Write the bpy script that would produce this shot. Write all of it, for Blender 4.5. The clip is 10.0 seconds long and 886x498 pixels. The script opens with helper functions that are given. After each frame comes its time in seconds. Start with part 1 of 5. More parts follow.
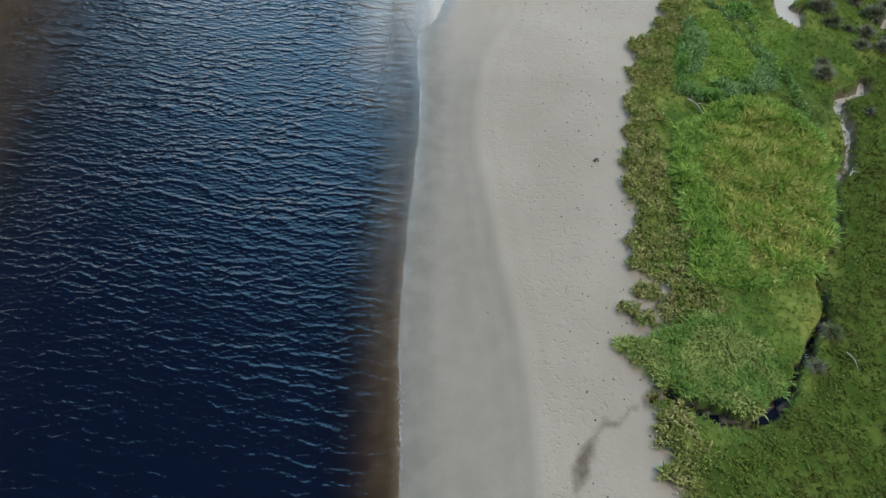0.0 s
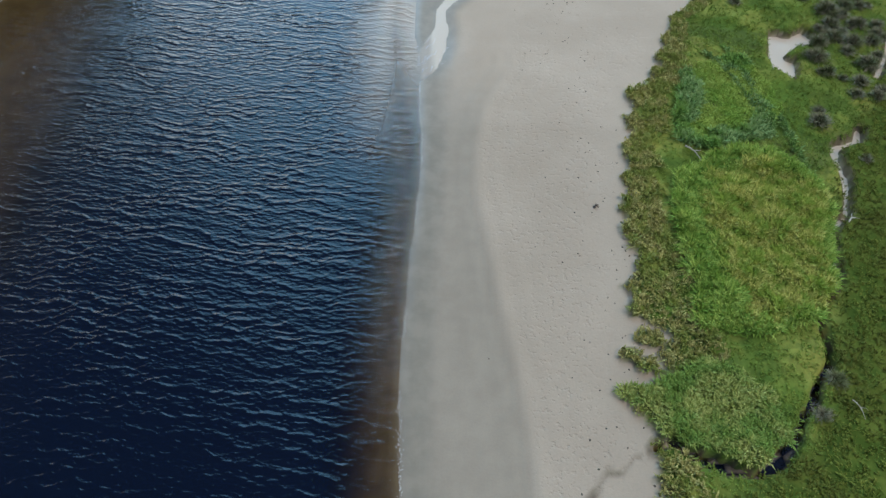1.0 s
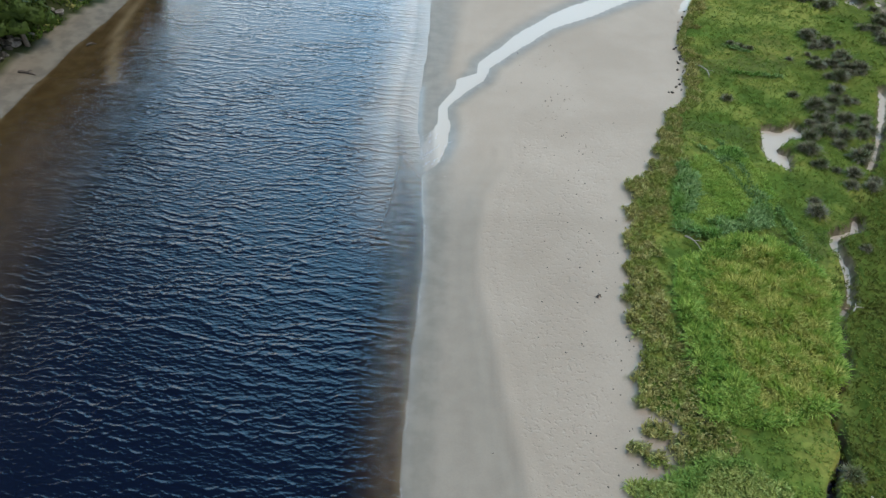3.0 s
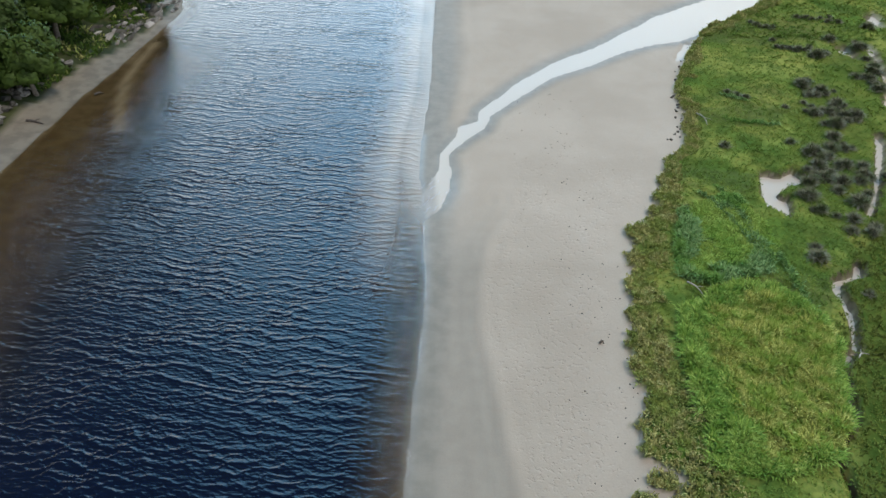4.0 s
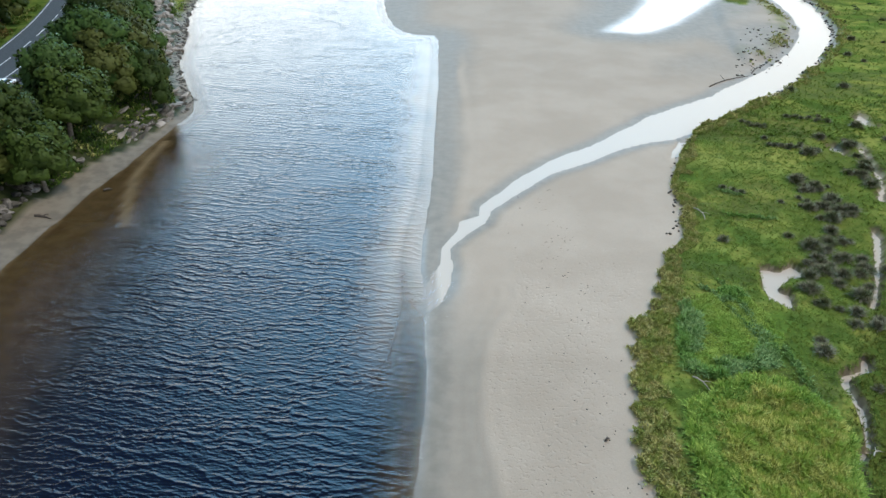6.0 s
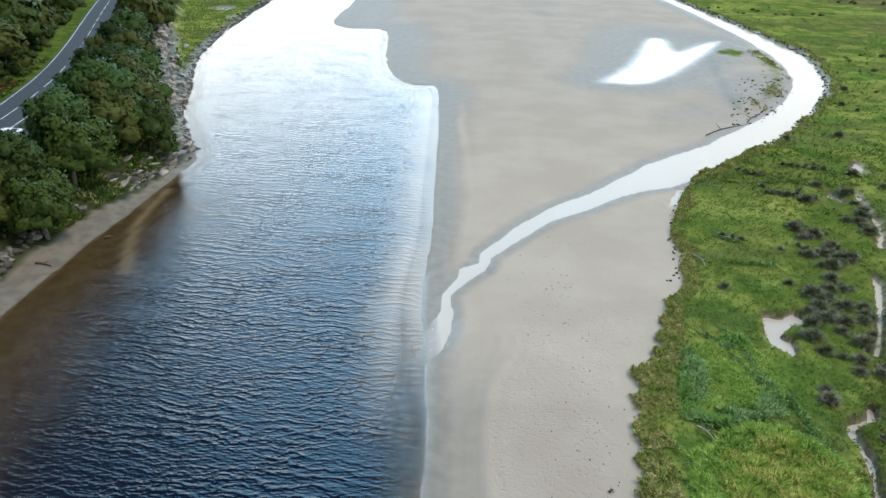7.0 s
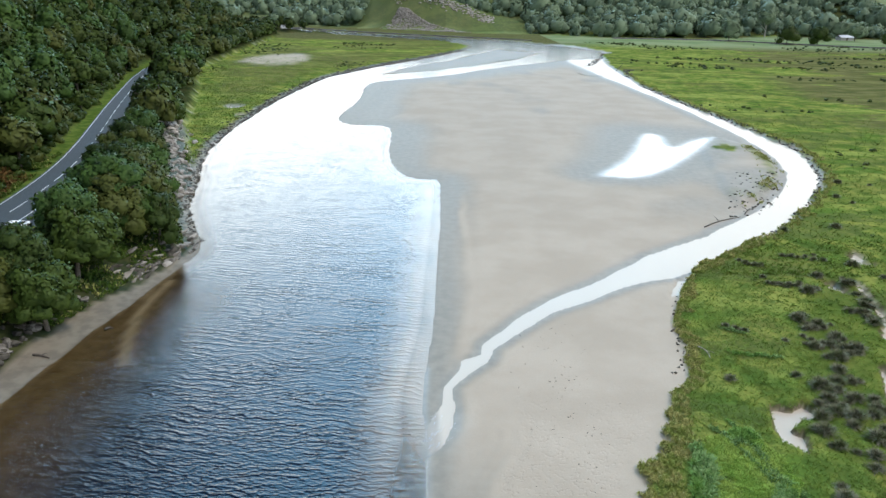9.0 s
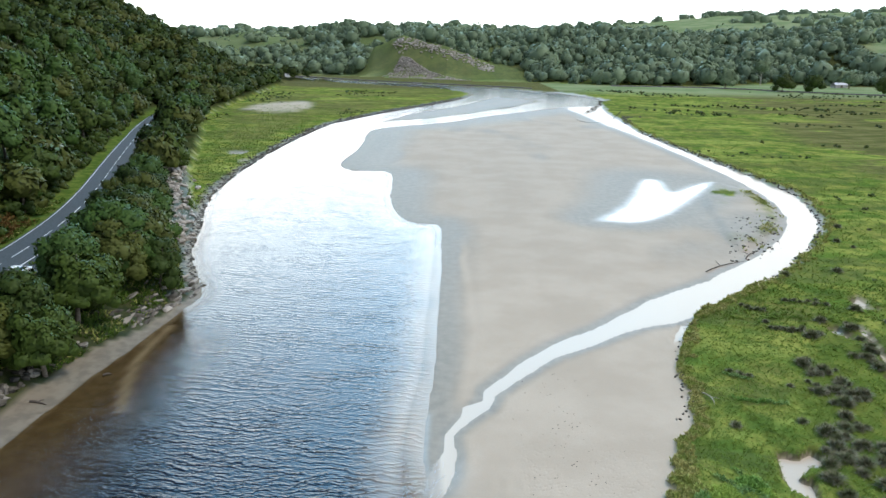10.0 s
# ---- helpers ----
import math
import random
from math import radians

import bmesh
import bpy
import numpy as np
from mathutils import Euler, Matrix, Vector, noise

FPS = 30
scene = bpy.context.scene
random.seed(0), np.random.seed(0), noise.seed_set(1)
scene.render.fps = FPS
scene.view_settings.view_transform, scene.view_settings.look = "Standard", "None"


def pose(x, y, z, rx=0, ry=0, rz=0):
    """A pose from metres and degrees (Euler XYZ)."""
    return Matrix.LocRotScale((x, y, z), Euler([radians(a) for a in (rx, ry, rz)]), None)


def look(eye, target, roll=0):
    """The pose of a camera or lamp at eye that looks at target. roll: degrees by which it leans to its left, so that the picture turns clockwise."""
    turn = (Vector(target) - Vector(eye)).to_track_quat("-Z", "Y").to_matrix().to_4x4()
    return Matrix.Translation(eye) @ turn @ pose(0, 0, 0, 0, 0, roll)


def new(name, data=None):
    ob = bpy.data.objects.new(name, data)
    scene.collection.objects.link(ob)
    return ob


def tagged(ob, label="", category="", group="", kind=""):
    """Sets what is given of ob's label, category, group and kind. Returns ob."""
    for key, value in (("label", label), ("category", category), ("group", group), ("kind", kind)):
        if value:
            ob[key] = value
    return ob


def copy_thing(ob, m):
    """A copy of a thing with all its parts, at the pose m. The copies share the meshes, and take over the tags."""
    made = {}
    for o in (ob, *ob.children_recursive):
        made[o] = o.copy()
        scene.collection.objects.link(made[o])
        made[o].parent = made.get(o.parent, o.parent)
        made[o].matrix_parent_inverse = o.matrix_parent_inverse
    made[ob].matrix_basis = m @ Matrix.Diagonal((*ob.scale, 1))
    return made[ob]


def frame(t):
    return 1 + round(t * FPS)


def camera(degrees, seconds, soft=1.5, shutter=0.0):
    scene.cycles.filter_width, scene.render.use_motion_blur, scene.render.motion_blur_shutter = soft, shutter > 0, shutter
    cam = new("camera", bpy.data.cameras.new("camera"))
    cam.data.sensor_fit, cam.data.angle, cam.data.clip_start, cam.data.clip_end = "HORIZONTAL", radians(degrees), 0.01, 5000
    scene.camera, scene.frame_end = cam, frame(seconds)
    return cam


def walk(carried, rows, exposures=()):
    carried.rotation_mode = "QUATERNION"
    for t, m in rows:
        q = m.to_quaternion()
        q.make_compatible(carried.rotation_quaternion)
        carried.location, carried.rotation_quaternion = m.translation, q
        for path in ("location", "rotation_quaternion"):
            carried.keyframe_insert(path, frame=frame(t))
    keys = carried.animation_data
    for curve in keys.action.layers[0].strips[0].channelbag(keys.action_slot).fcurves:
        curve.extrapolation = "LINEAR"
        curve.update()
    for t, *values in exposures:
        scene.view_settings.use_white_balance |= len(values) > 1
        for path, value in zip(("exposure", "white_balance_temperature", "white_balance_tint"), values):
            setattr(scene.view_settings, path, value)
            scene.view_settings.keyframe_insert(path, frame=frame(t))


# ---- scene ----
EYE = (0.0, 0.0, 34.0)


def spin(yaw, pitch, roll):
    """The pose of the hovering camera: heading, tilt and roll in degrees."""
    return pose(*EYE, 90 + pitch, 0, yaw) @ pose(0, 0, 0, 0, 0, roll)


cam = camera(64.70, 10.0)
PATH = [
    (0, spin(-2.595, -53.695, 3.055)),
    (0.5, spin(-2.370, -51.743, 2.861)),
    (1, spin(-2.177, -49.978, 2.788)),
    (1.5, spin(-1.961, -48.094, 2.564)),
    (2, spin(-1.760, -46.182, 2.434)),
    (2.5, spin(-1.611, -44.424, 2.313)),
    (4, spin(-1.101, -38.867, 1.863)),
    (4.5, spin(-0.983, -36.962, 1.770)),
    (5, spin(-0.872, -34.942, 1.658)),
    (5.5, spin(-0.755, -33.104, 1.613)),
    (7, spin(-0.526, -27.371, 1.478)),
    (7.5, spin(-0.449, -25.478, 1.416)),
    (8, spin(-0.367, -23.526, 1.398)),
    (8.5, spin(-0.274, -21.733, 1.376)),
    (9, spin(-0.184, -19.924, 1.304)),
    (9.5, spin(-0.092, -18.066, 1.261)),
    (10, spin(0.000, -16.260, 1.200)),
]
walk(cam, PATH, [(0.0, -0.15), (4.0, 0.02), (7.5, 0.17), (10.0, 0.27)])

# ---- sky, sun and exposure ----
SUN_ELEVATION, SUN_AZIMUTH = radians(58), radians(100)  # azimuth from +y towards +x
world = bpy.data.worlds.new("world")
scene.world = world
world.use_nodes = True
wn, wl = world.node_tree.nodes, world.node_tree.links
sky = wn.new("ShaderNodeTexSky")
sky.sky_type, sky.sun_disc = "NISHITA", False
sky.sun_elevation, sky.sun_rotation = SUN_ELEVATION, SUN_AZIMUTH
sky.air_density, sky.dust_density, sky.ozone_density = 1.0, 0.4, 2.0
wn["Background"].inputs["Strength"].default_value = 0.15
# bright cloud low down all round, thinning to blue overhead
coord = wn.new("ShaderNodeTexCoord")
split = wn.new("ShaderNodeSeparateXYZ")
wl.new(coord.outputs["Generated"], split.inputs[0])
billow = wn.new("ShaderNodeTexNoise")
billow.inputs["Scale"].default_value, billow.inputs["Detail"].default_value = 2.2, 5
wl.new(coord.outputs["Generated"], billow.inputs["Vector"])
height = wn.new("ShaderNodeMath")
height.operation = "MULTIPLY_ADD"
wl.new(billow.outputs["Fac"], height.inputs[0])
height.inputs[1].default_value = -0.35
wl.new(split.outputs["Z"], height.inputs[2])
cover = wn.new("ShaderNodeMapRange")
cover.interpolation_type = "SMOOTHSTEP"
wl.new(height.outputs[0], cover.inputs["Value"])
for key, value in (("From Min", -0.06), ("From Max", 0.40), ("To Min", 1.0), ("To Max", 0.0)):
    cover.inputs[key].default_value = value
# thin bright blue haze higher up the same way
upward = wn.new("ShaderNodeVectorMath")
upward.operation = "DOT_PRODUCT"
wl.new(coord.outputs["Generated"], upward.inputs[0])
upward.inputs[1].default_value = (0.02, 0.885, 0.465)
veil = wn.new("ShaderNodeMapRange")
veil.interpolation_type = "SMOOTHSTEP"
wl.new(upward.outputs["Value"], veil.inputs["Value"])
veil.inputs["From Min"].default_value, veil.inputs["From Max"].default_value = 0.84, 1.0
veiled = wn.new("ShaderNodeMix")
veiled.data_type = "RGBA"
wl.new(veil.outputs[0], veiled.inputs[0])
wl.new(sky.outputs[0], veiled.inputs[6])
veiled.inputs[7].default_value = (12.5, 29.0, 45.0, 1)
cloudy = wn.new("ShaderNodeMix")
cloudy.data_type = "RGBA"
wl.new(cover.outputs[0], cloudy.inputs[0])
wl.new(veiled.outputs[2], cloudy.inputs[6])
# sunlit cloud bank down the valley
toward = wn.new("ShaderNodeVectorMath")
toward.operation = "DOT_PRODUCT"
wl.new(coord.outputs["Generated"], toward.inputs[0])
toward.inputs[1].default_value = (-0.17, 0.94, 0.3)
glow = wn.new("ShaderNodeMapRange")
glow.interpolation_type = "SMOOTHSTEP"
wl.new(toward.outputs["Value"], glow.inputs["Value"])
glow.inputs["From Min"].default_value, glow.inputs["From Max"].default_value = 0.45, 1.02
cloud = wn.new("ShaderNodeMix")
cloud.data_type = "RGBA"
wl.new(glow.outputs[0], cloud.inputs[0])
cloud.inputs[6].default_value = (8.0, 8.6, 9.2, 1)
cloud.inputs[7].default_value = (25.0, 26.0, 26.0, 1)
wl.new(cloud.outputs[2], cloudy.inputs[7])
wl.new(cloudy.outputs[2], wn["Background"].inputs["Color"])

sun_data = bpy.data.lights.new("sun", "SUN")
sun_data.energy, sun_data.angle, sun_data.color = 2.2, radians(20), (1.0, 0.93, 0.82)
sun = new("sun", sun_data)
sun_dir = Vector((math.sin(SUN_AZIMUTH) * math.cos(SUN_ELEVATION), math.cos(SUN_AZIMUTH) * math.cos(SUN_ELEVATION), math.sin(SUN_ELEVATION)))
sun.matrix_world = look(sun_dir * 300, (0, 0, 0))

# ---- materials ----
rng = np.random.default_rng(7)


class Mat:
    """A small builder for node materials."""

    def __init__(self, name, rough=0.8, base=(0.5, 0.5, 0.5), **inputs):
        self.m = bpy.data.materials.new(name)
        self.m.use_nodes = True
        self.n, self.l = self.m.node_tree.nodes, self.m.node_tree.links
        self.b = self.n["Principled BSDF"]
        self.b.inputs["Roughness"].default_value = rough
        self.b.inputs["Base Color"].default_value = (*base, 1)
        for k, v in inputs.items():
            self.b.inputs[k.replace("_", " ")].default_value = v
        self.geo = self.n.new("ShaderNodeNewGeometry")

    def put(self, socket, value):
        if isinstance(value, (int, float)):
            socket.default_value = value
        elif isinstance(value, tuple):
            socket.default_value = (*value, 1) if len(value) == 3 and socket.type == "RGBA" else value
        else:
            self.l.new(value, socket)

    def attr(self, name):
        a = self.n.new("ShaderNodeAttribute")
        a.attribute_name = name
        return a.outputs["Fac"]

    def place(self, scale=(1, 1, 1), turn=0.0):
        mp = self.n.new("ShaderNodeMapping")
        mp.inputs["Scale"].default_value = scale
        mp.inputs["Rotation"].default_value = (0, 0, turn)
        self.l.new(self.geo.outputs["Position"], mp.inputs["Vector"])
        return mp.outputs[0]

    def noise(self, scale, detail=4, rough=0.55, vector=None, distort=0.0):
        t = self.n.new("ShaderNodeTexNoise")
        for k, v in (("Scale", scale), ("Detail", detail), ("Roughness", rough), ("Distortion", distort)):
            t.inputs[k].default_value = v
        self.l.new(vector or self.geo.outputs["Position"], t.inputs["Vector"])
        return t.outputs["Fac"]

    def ramp(self, value, lo, hi, a=0.0, b=1.0):
        r = self.n.new("ShaderNodeMapRange")
        r.interpolation_type = "SMOOTHSTEP"
        self.put(r.inputs["Value"], value)
        for k, v in (("From Min", lo), ("From Max", hi), ("To Min", a), ("To Max", b)):
            self.put(r.inputs[k], v)
        return r.outputs[0]

    def math(self, op, a, b=0.0):
        m = self.n.new("ShaderNodeMath")
        m.operation = op
        self.put(m.inputs[0], a)
        self.put(m.inputs[1], b)
        return m.outputs[0]

    def mix(self, fac, a, b):
        m = self.n.new("ShaderNodeMix")
        m.data_type = "RGBA"
        self.put(m.inputs[0], fac)
        self.put(m.inputs[6], a)
        self.put(m.inputs[7], b)
        return m.outputs[2]

    def bump(self, height, strength, distance, below=None):
        b = self.n.new("ShaderNodeBump")
        self.put(b.inputs["Strength"], strength)
        b.inputs["Distance"].default_value = distance
        self.l.new(height, b.inputs["Height"])
        if below is not None:
            self.l.new(below, b.inputs["Normal"])
        self.l.new(b.outputs[0], self.b.inputs["Normal"])
        return b.outputs[0]

    def color(self, c):
        self.put(self.b.inputs["Base Color"], c)

    def set(self, name, v):
        self.put(self.b.inputs[name], v)


def ground_material():
    g = Mat("ground", 0.9)
    big, mid, fine = g.noise(0.09, 5), g.noise(0.7, 5), g.noise(9, 3)
    # sand
    dry = g.mix(g.ramp(big, 0.35, 0.65), (0.380, 0.313, 0.237), (0.438, 0.365, 0.281))
    dry = g.mix(g.ramp(fine, 0.3, 0.75, 0.0, 0.35), dry, (0.31, 0.27, 0.21))
    damp = g.mix(g.ramp(mid, 0.3, 0.7), (0.215, 0.190, 0.149), (0.262, 0.232, 0.182))
    streak = g.noise(1.0, 4, vector=g.place((0.9, 0.05, 1)))
    damp = g.mix(g.ramp(streak, 0.45, 0.7, 0.0, 0.15), damp, (0.175, 0.162, 0.132))
    wet = g.attr("wet")
    sand = g.mix(wet, dry, damp)
    # drowned bed
    sand = g.mix(g.attr("bed"), sand, g.mix(g.ramp(mid, 0.35, 0.65), (0.070, 0.052, 0.027), (0.10, 0.078, 0.043)))
    # salt marsh turf
    patch = g.noise(0.16, 5, 0.6)
    turf = g.mix(g.ramp(patch, 0.38, 0.6), (0.10, 0.165, 0.028), (0.25, 0.262, 0.06))
    turf = g.mix(g.ramp(g.noise(0.3, 5, 0.6), 0.42, 0.62, 0, 0.7), turf, (0.06, 0.105, 0.022))
    turf = g.mix(g.ramp(g.noise(0.035, 4), 0.52, 0.66, 0, 0.45), turf, (0.20, 0.175, 0.055))
    turf = g.mix(g.ramp(g.noise(3.2, 4), 0.35, 0.7, 0, 0.38), turf, (0.03, 0.06, 0.012))
    drift = g.noise(0.06, 5, 0.6, g.place((0.55, 1.2, 1), 0.2))
    turf = g.mix(g.ramp(drift, 0.53, 0.57, 0, 0.55), turf, (0.075, 0.098, 0.032))
    turf = g.mix(g.ramp(drift, 0.40, 0.45, 0.5, 0), turf, (0.25, 0.29, 0.07))
    turf = g.mix(g.math("MULTIPLY", g.attr("fen"), g.ramp(g.noise(0.022, 5, 0.6, g.place((0.6, 1, 1), 0.3)), 0.43, 0.47, 0, 0.85)), turf, g.mix(g.ramp(g.noise(0.12, 5, 0.65, g.place((0.4, 1, 1), 0.2)), 0.4, 0.6), (0.075, 0.078, 0.03), (0.14, 0.128, 0.055)))
    turf = g.mix(g.attr("sedge"), turf, g.mix(g.ramp(g.noise(0.5, 5, 0.6), 0.4, 0.62), (0.055, 0.09, 0.016), (0.10, 0.13, 0.025)))
    col = g.mix(g.attr("turf"), sand, turf)
    col = g.mix(g.attr("soil"), col, g.mix(g.ramp(mid, 0.4, 0.6), (0.075, 0.058, 0.035), (0.13, 0.105, 0.07)))
    # far grassland, greyed and paled so that its colour carries the distance haze
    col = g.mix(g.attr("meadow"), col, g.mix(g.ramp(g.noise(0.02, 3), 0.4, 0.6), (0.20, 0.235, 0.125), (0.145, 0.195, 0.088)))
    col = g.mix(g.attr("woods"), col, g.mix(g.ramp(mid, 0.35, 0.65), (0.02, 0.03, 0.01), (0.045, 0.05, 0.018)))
    g.color(col)
    g.set("Roughness", g.math("MULTIPLY", g.ramp(wet, 0.0, 1.0, 0.9, 0.6), g.ramp(g.attr("film"), 0.0, 1.0, 1.0, 0.45)))
    g.set("Specular IOR Level", g.math("MULTIPLY", g.ramp(g.attr("turf"), 0.0, 1.0, 1.0, 0.0), g.ramp(g.attr("film"), 0.0, 1.0, 0.12, 0.28)))
    pits = g.math("MULTIPLY", g.ramp(g.noise(3.0, 2), 0.54, 0.66, 1.0, 0.0), g.ramp(g.noise(0.3, 3), 0.35, 0.6, 0.35, 1.0))
    dents = g.math("MULTIPLY", g.math("ADD", pits, g.math("MULTIPLY", g.noise(7.0, 2), 0.4)), g.attr("dents"))
    b = g.bump(dents, 0.7, 0.055)
    g.bump(fine, 0.25, 0.03, b)
    return g.m


def water_material():
    w = Mat("river_water", 0.05, IOR=1.333, Specular_IOR_Level=0.5)
    silt, murk, ruffle = w.attr("silt"), w.attr("murk"), w.attr("ruffle")
    w.set("Specular IOR Level", w.ramp(silt, 0.0, 1.0, 0.5, 0.15))
    w.set("Roughness", w.math("MAXIMUM", w.ramp(silt, 0.0, 1.0, 0.04, 0.22), w.attr("glaze")))
    body = w.mix(murk, (0.0010, 0.0032, 0.0110), (0.0140, 0.0142, 0.0130))
    w.color(w.mix(silt, body, (0.53, 0.452, 0.355)))

    def train(length, turn, warp, patch, sharp):
        """Uneven parallel ripples of that length, crests across the river."""
        t = w.n.new("ShaderNodeTexWave")
        t.wave_type, t.bands_direction, t.wave_profile = "BANDS", "Y", "SIN"
        for key, value in (("Scale", 0.314 / length), ("Distortion", warp), ("Detail", 2.5), ("Detail Scale", patch), ("Detail Roughness", 0.6)):
            t.inputs[key].default_value = value
        w.l.new(w.place((0.85, 1, 1), turn), t.inputs["Vector"])
        return w.math("POWER", t.outputs["Fac"], sharp)

    def gust(scale, lo):
        return w.ramp(w.noise(scale, 3, 0.6, w.place((0.5, 1, 1), scale)), 0.32, 0.66, lo, 1.15)

    high = w.math("MULTIPLY", w.math("MULTIPLY", train(0.94, 0.17, 9.0, 0.9, 2.8), gust(0.24, 0.15)), 0.042)
    high = w.math("ADD", high, w.math("MULTIPLY", w.math("MULTIPLY", train(0.60, -0.26, 9.0, 1.3, 2.6), gust(0.33, 0.15)), 0.028))
    high = w.math("ADD", high, w.math("MULTIPLY", train(0.36, 0.36, 6.0, 1.9, 1.7), 0.011))
    high = w.math("ADD", high, w.math("MULTIPLY", train(0.27, -0.10, 6.0, 2.2, 1.7), 0.007))
    high = w.math("ADD", high, w.math("MULTIPLY", w.noise(5.5, 3, 0.6, w.place((0.7, 1.3, 1), 0.3)), 0.008))
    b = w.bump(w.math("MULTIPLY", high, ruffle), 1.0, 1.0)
    # shallow water lets the bed show through
    clear = w.n.new("ShaderNodeBsdfTransparent")
    w.put(clear.inputs[0], w.mix(w.attr("depth"), (0.93, 0.87, 0.74), (0.50, 0.40, 0.27)))
    skin = w.n.new("ShaderNodeBsdfGlossy")
    w.put(skin.inputs["Roughness"], w.attr("glaze"))
    w.l.new(b, skin.inputs["Normal"])
    fres = w.n.new("ShaderNodeFresnel")
    fres.inputs["IOR"].default_value = 1.333
    w.l.new(b, fres.inputs["Normal"])
    thin = w.n.new("ShaderNodeMixShader")
    w.l.new(fres.outputs[0], thin.inputs[0])
    w.l.new(clear.outputs[0], thin.inputs[1])
    w.l.new(skin.outputs[0], thin.inputs[2])
    whole = w.n.new("ShaderNodeMixShader")
    w.put(whole.inputs[0], w.math("MAXIMUM", w.attr("depth"), w.math("MULTIPLY", silt, 0.95)))
    w.l.new(thin.outputs[0], whole.inputs[1])
    w.l.new(w.b.outputs[0], whole.inputs[2])
    w.l.new(whole.outputs[0], w.n["Material Output"].inputs["Surface"])
    return w.m


def leaf_material(name, a, b, c, rough=0.6, leafy=0.45):
    """Foliage that varies leaf by leaf and tree by tree."""
    k = Mat(name, rough)
    info = k.n.new("ShaderNodeObjectInfo")
    tree = k.math("FRACT", k.math("ADD", info.outputs["Random"], k.attr("tree")))
    col = k.mix(k.math("ADD", k.math("MULTIPLY", k.geo.outputs["Random Per Island"], leafy), k.math("MULTIPLY", tree, 1 - leafy)), a, b)
    col = k.mix(k.ramp(k.math("FRACT", k.math("MULTIPLY", tree, 7.3)), 0.55, 1.0, 0.0, 0.8), col, c)
    k.color(col)
    k.set("Specular IOR Level", 0.15)
    return k.m


def rough_material(name, a, b, scale=1.5, rough=0.85, relief=0.03):
    k = Mat(name, rough)
    info = k.n.new("ShaderNodeObjectInfo")
    col = k.mix(k.ramp(k.noise(scale, 5), 0.35, 0.65), a, b)
    col = k.mix(k.math("MULTIPLY", info.outputs["Random"], 0.4), col, tuple(0.6 * v for v in a))
    k.color(col)
    k.bump(k.noise(scale * 4, 4), 0.5, relief)
    k.set("Specular IOR Level", 0.25)
    return k.m


GROUND, WATER = ground_material(), water_material()
LEAF = leaf_material("broadleaf", (0.017, 0.034, 0.006), (0.052, 0.084, 0.013), (0.075, 0.086, 0.018), leafy=0.3)
LEAF_BRIGHT = leaf_material("bright_leaf", (0.022, 0.052, 0.011), (0.058, 0.11, 0.021), (0.045, 0.085, 0.018))
# leaves of the far trees, with distance haze mixed into the colour
LEAF_HAZED = leaf_material("hazed_leaf", (0.098, 0.143, 0.085), (0.15, 0.205, 0.115), (0.13, 0.178, 0.103), leafy=0.15)
LEAF_PALE = leaf_material("pale_leaf", (0.13, 0.185, 0.10), (0.17, 0.235, 0.125), (0.16, 0.22, 0.11), leafy=0.2)
BARK = rough_material("bark", (0.10, 0.08, 0.06), (0.16, 0.14, 0.11), 6)
PALE_BARK = rough_material("pale_bark", (0.38, 0.35, 0.30), (0.5, 0.47, 0.42), 4)
ROCK = rough_material("shore_rock", (0.11, 0.10, 0.085), (0.27, 0.25, 0.215), 1.6)
DARK_ROCK = rough_material("weedy_rock", (0.05, 0.045, 0.035), (0.11, 0.10, 0.08), 1.5)
PALE_ROCK = rough_material("quarry_rock", (0.24, 0.215, 0.18), (0.42, 0.385, 0.335), 0.5)
ASPHALT = rough_material("asphalt", (0.042, 0.049, 0.052), (0.058, 0.067, 0.07), 3, 0.9, 0.005)
PAINT = rough_material("road_paint", (0.62, 0.62, 0.6), (0.75, 0.75, 0.73), 5, 0.6, 0.003)


# ---- mesh helpers ----
def mesh_of(name, verts, faces, material, attrs=None, smooth=False, normals=None):
    """A mesh from arrays; all faces have the same number of corners."""
    me = bpy.data.meshes.new(name)
    verts, faces = np.asarray(verts, np.float32), np.asarray(faces, np.int32)
    k = faces.shape[1]
    me.vertices.add(len(verts))
    me.vertices.foreach_set("co", verts.ravel())
    me.loops.add(faces.size)
    me.loops.foreach_set("vertex_index", faces.ravel())
    me.polygons.add(len(faces))
    me.polygons.foreach_set("loop_start", np.arange(0, faces.size, k, dtype=np.int32))
    me.polygons.foreach_set("use_smooth", np.full(len(faces), smooth))
    me.update(calc_edges=True)
    for key, values in (attrs or {}).items():
        a = me.attributes.new(key, "FLOAT", "POINT")
        a.data.foreach_set("value", np.asarray(values, np.float32).ravel())
    if material:
        me.materials.append(material)
    if normals is not None:
        me.polygons.foreach_set("use_smooth", np.full(len(faces), True))
        me.normals_split_custom_set_from_vertices(np.asarray(normals, np.float32).tolist())
    return me


def part(name, me, parent, label=""):
    ob = new(name, me)
    ob.parent = parent
    return tagged(ob, label) if label else ob


def smooth(v, lo, hi):
    t = np.clip((v - lo) / (hi - lo), 0, 1)
    return t * t * (3 - 2 * t)


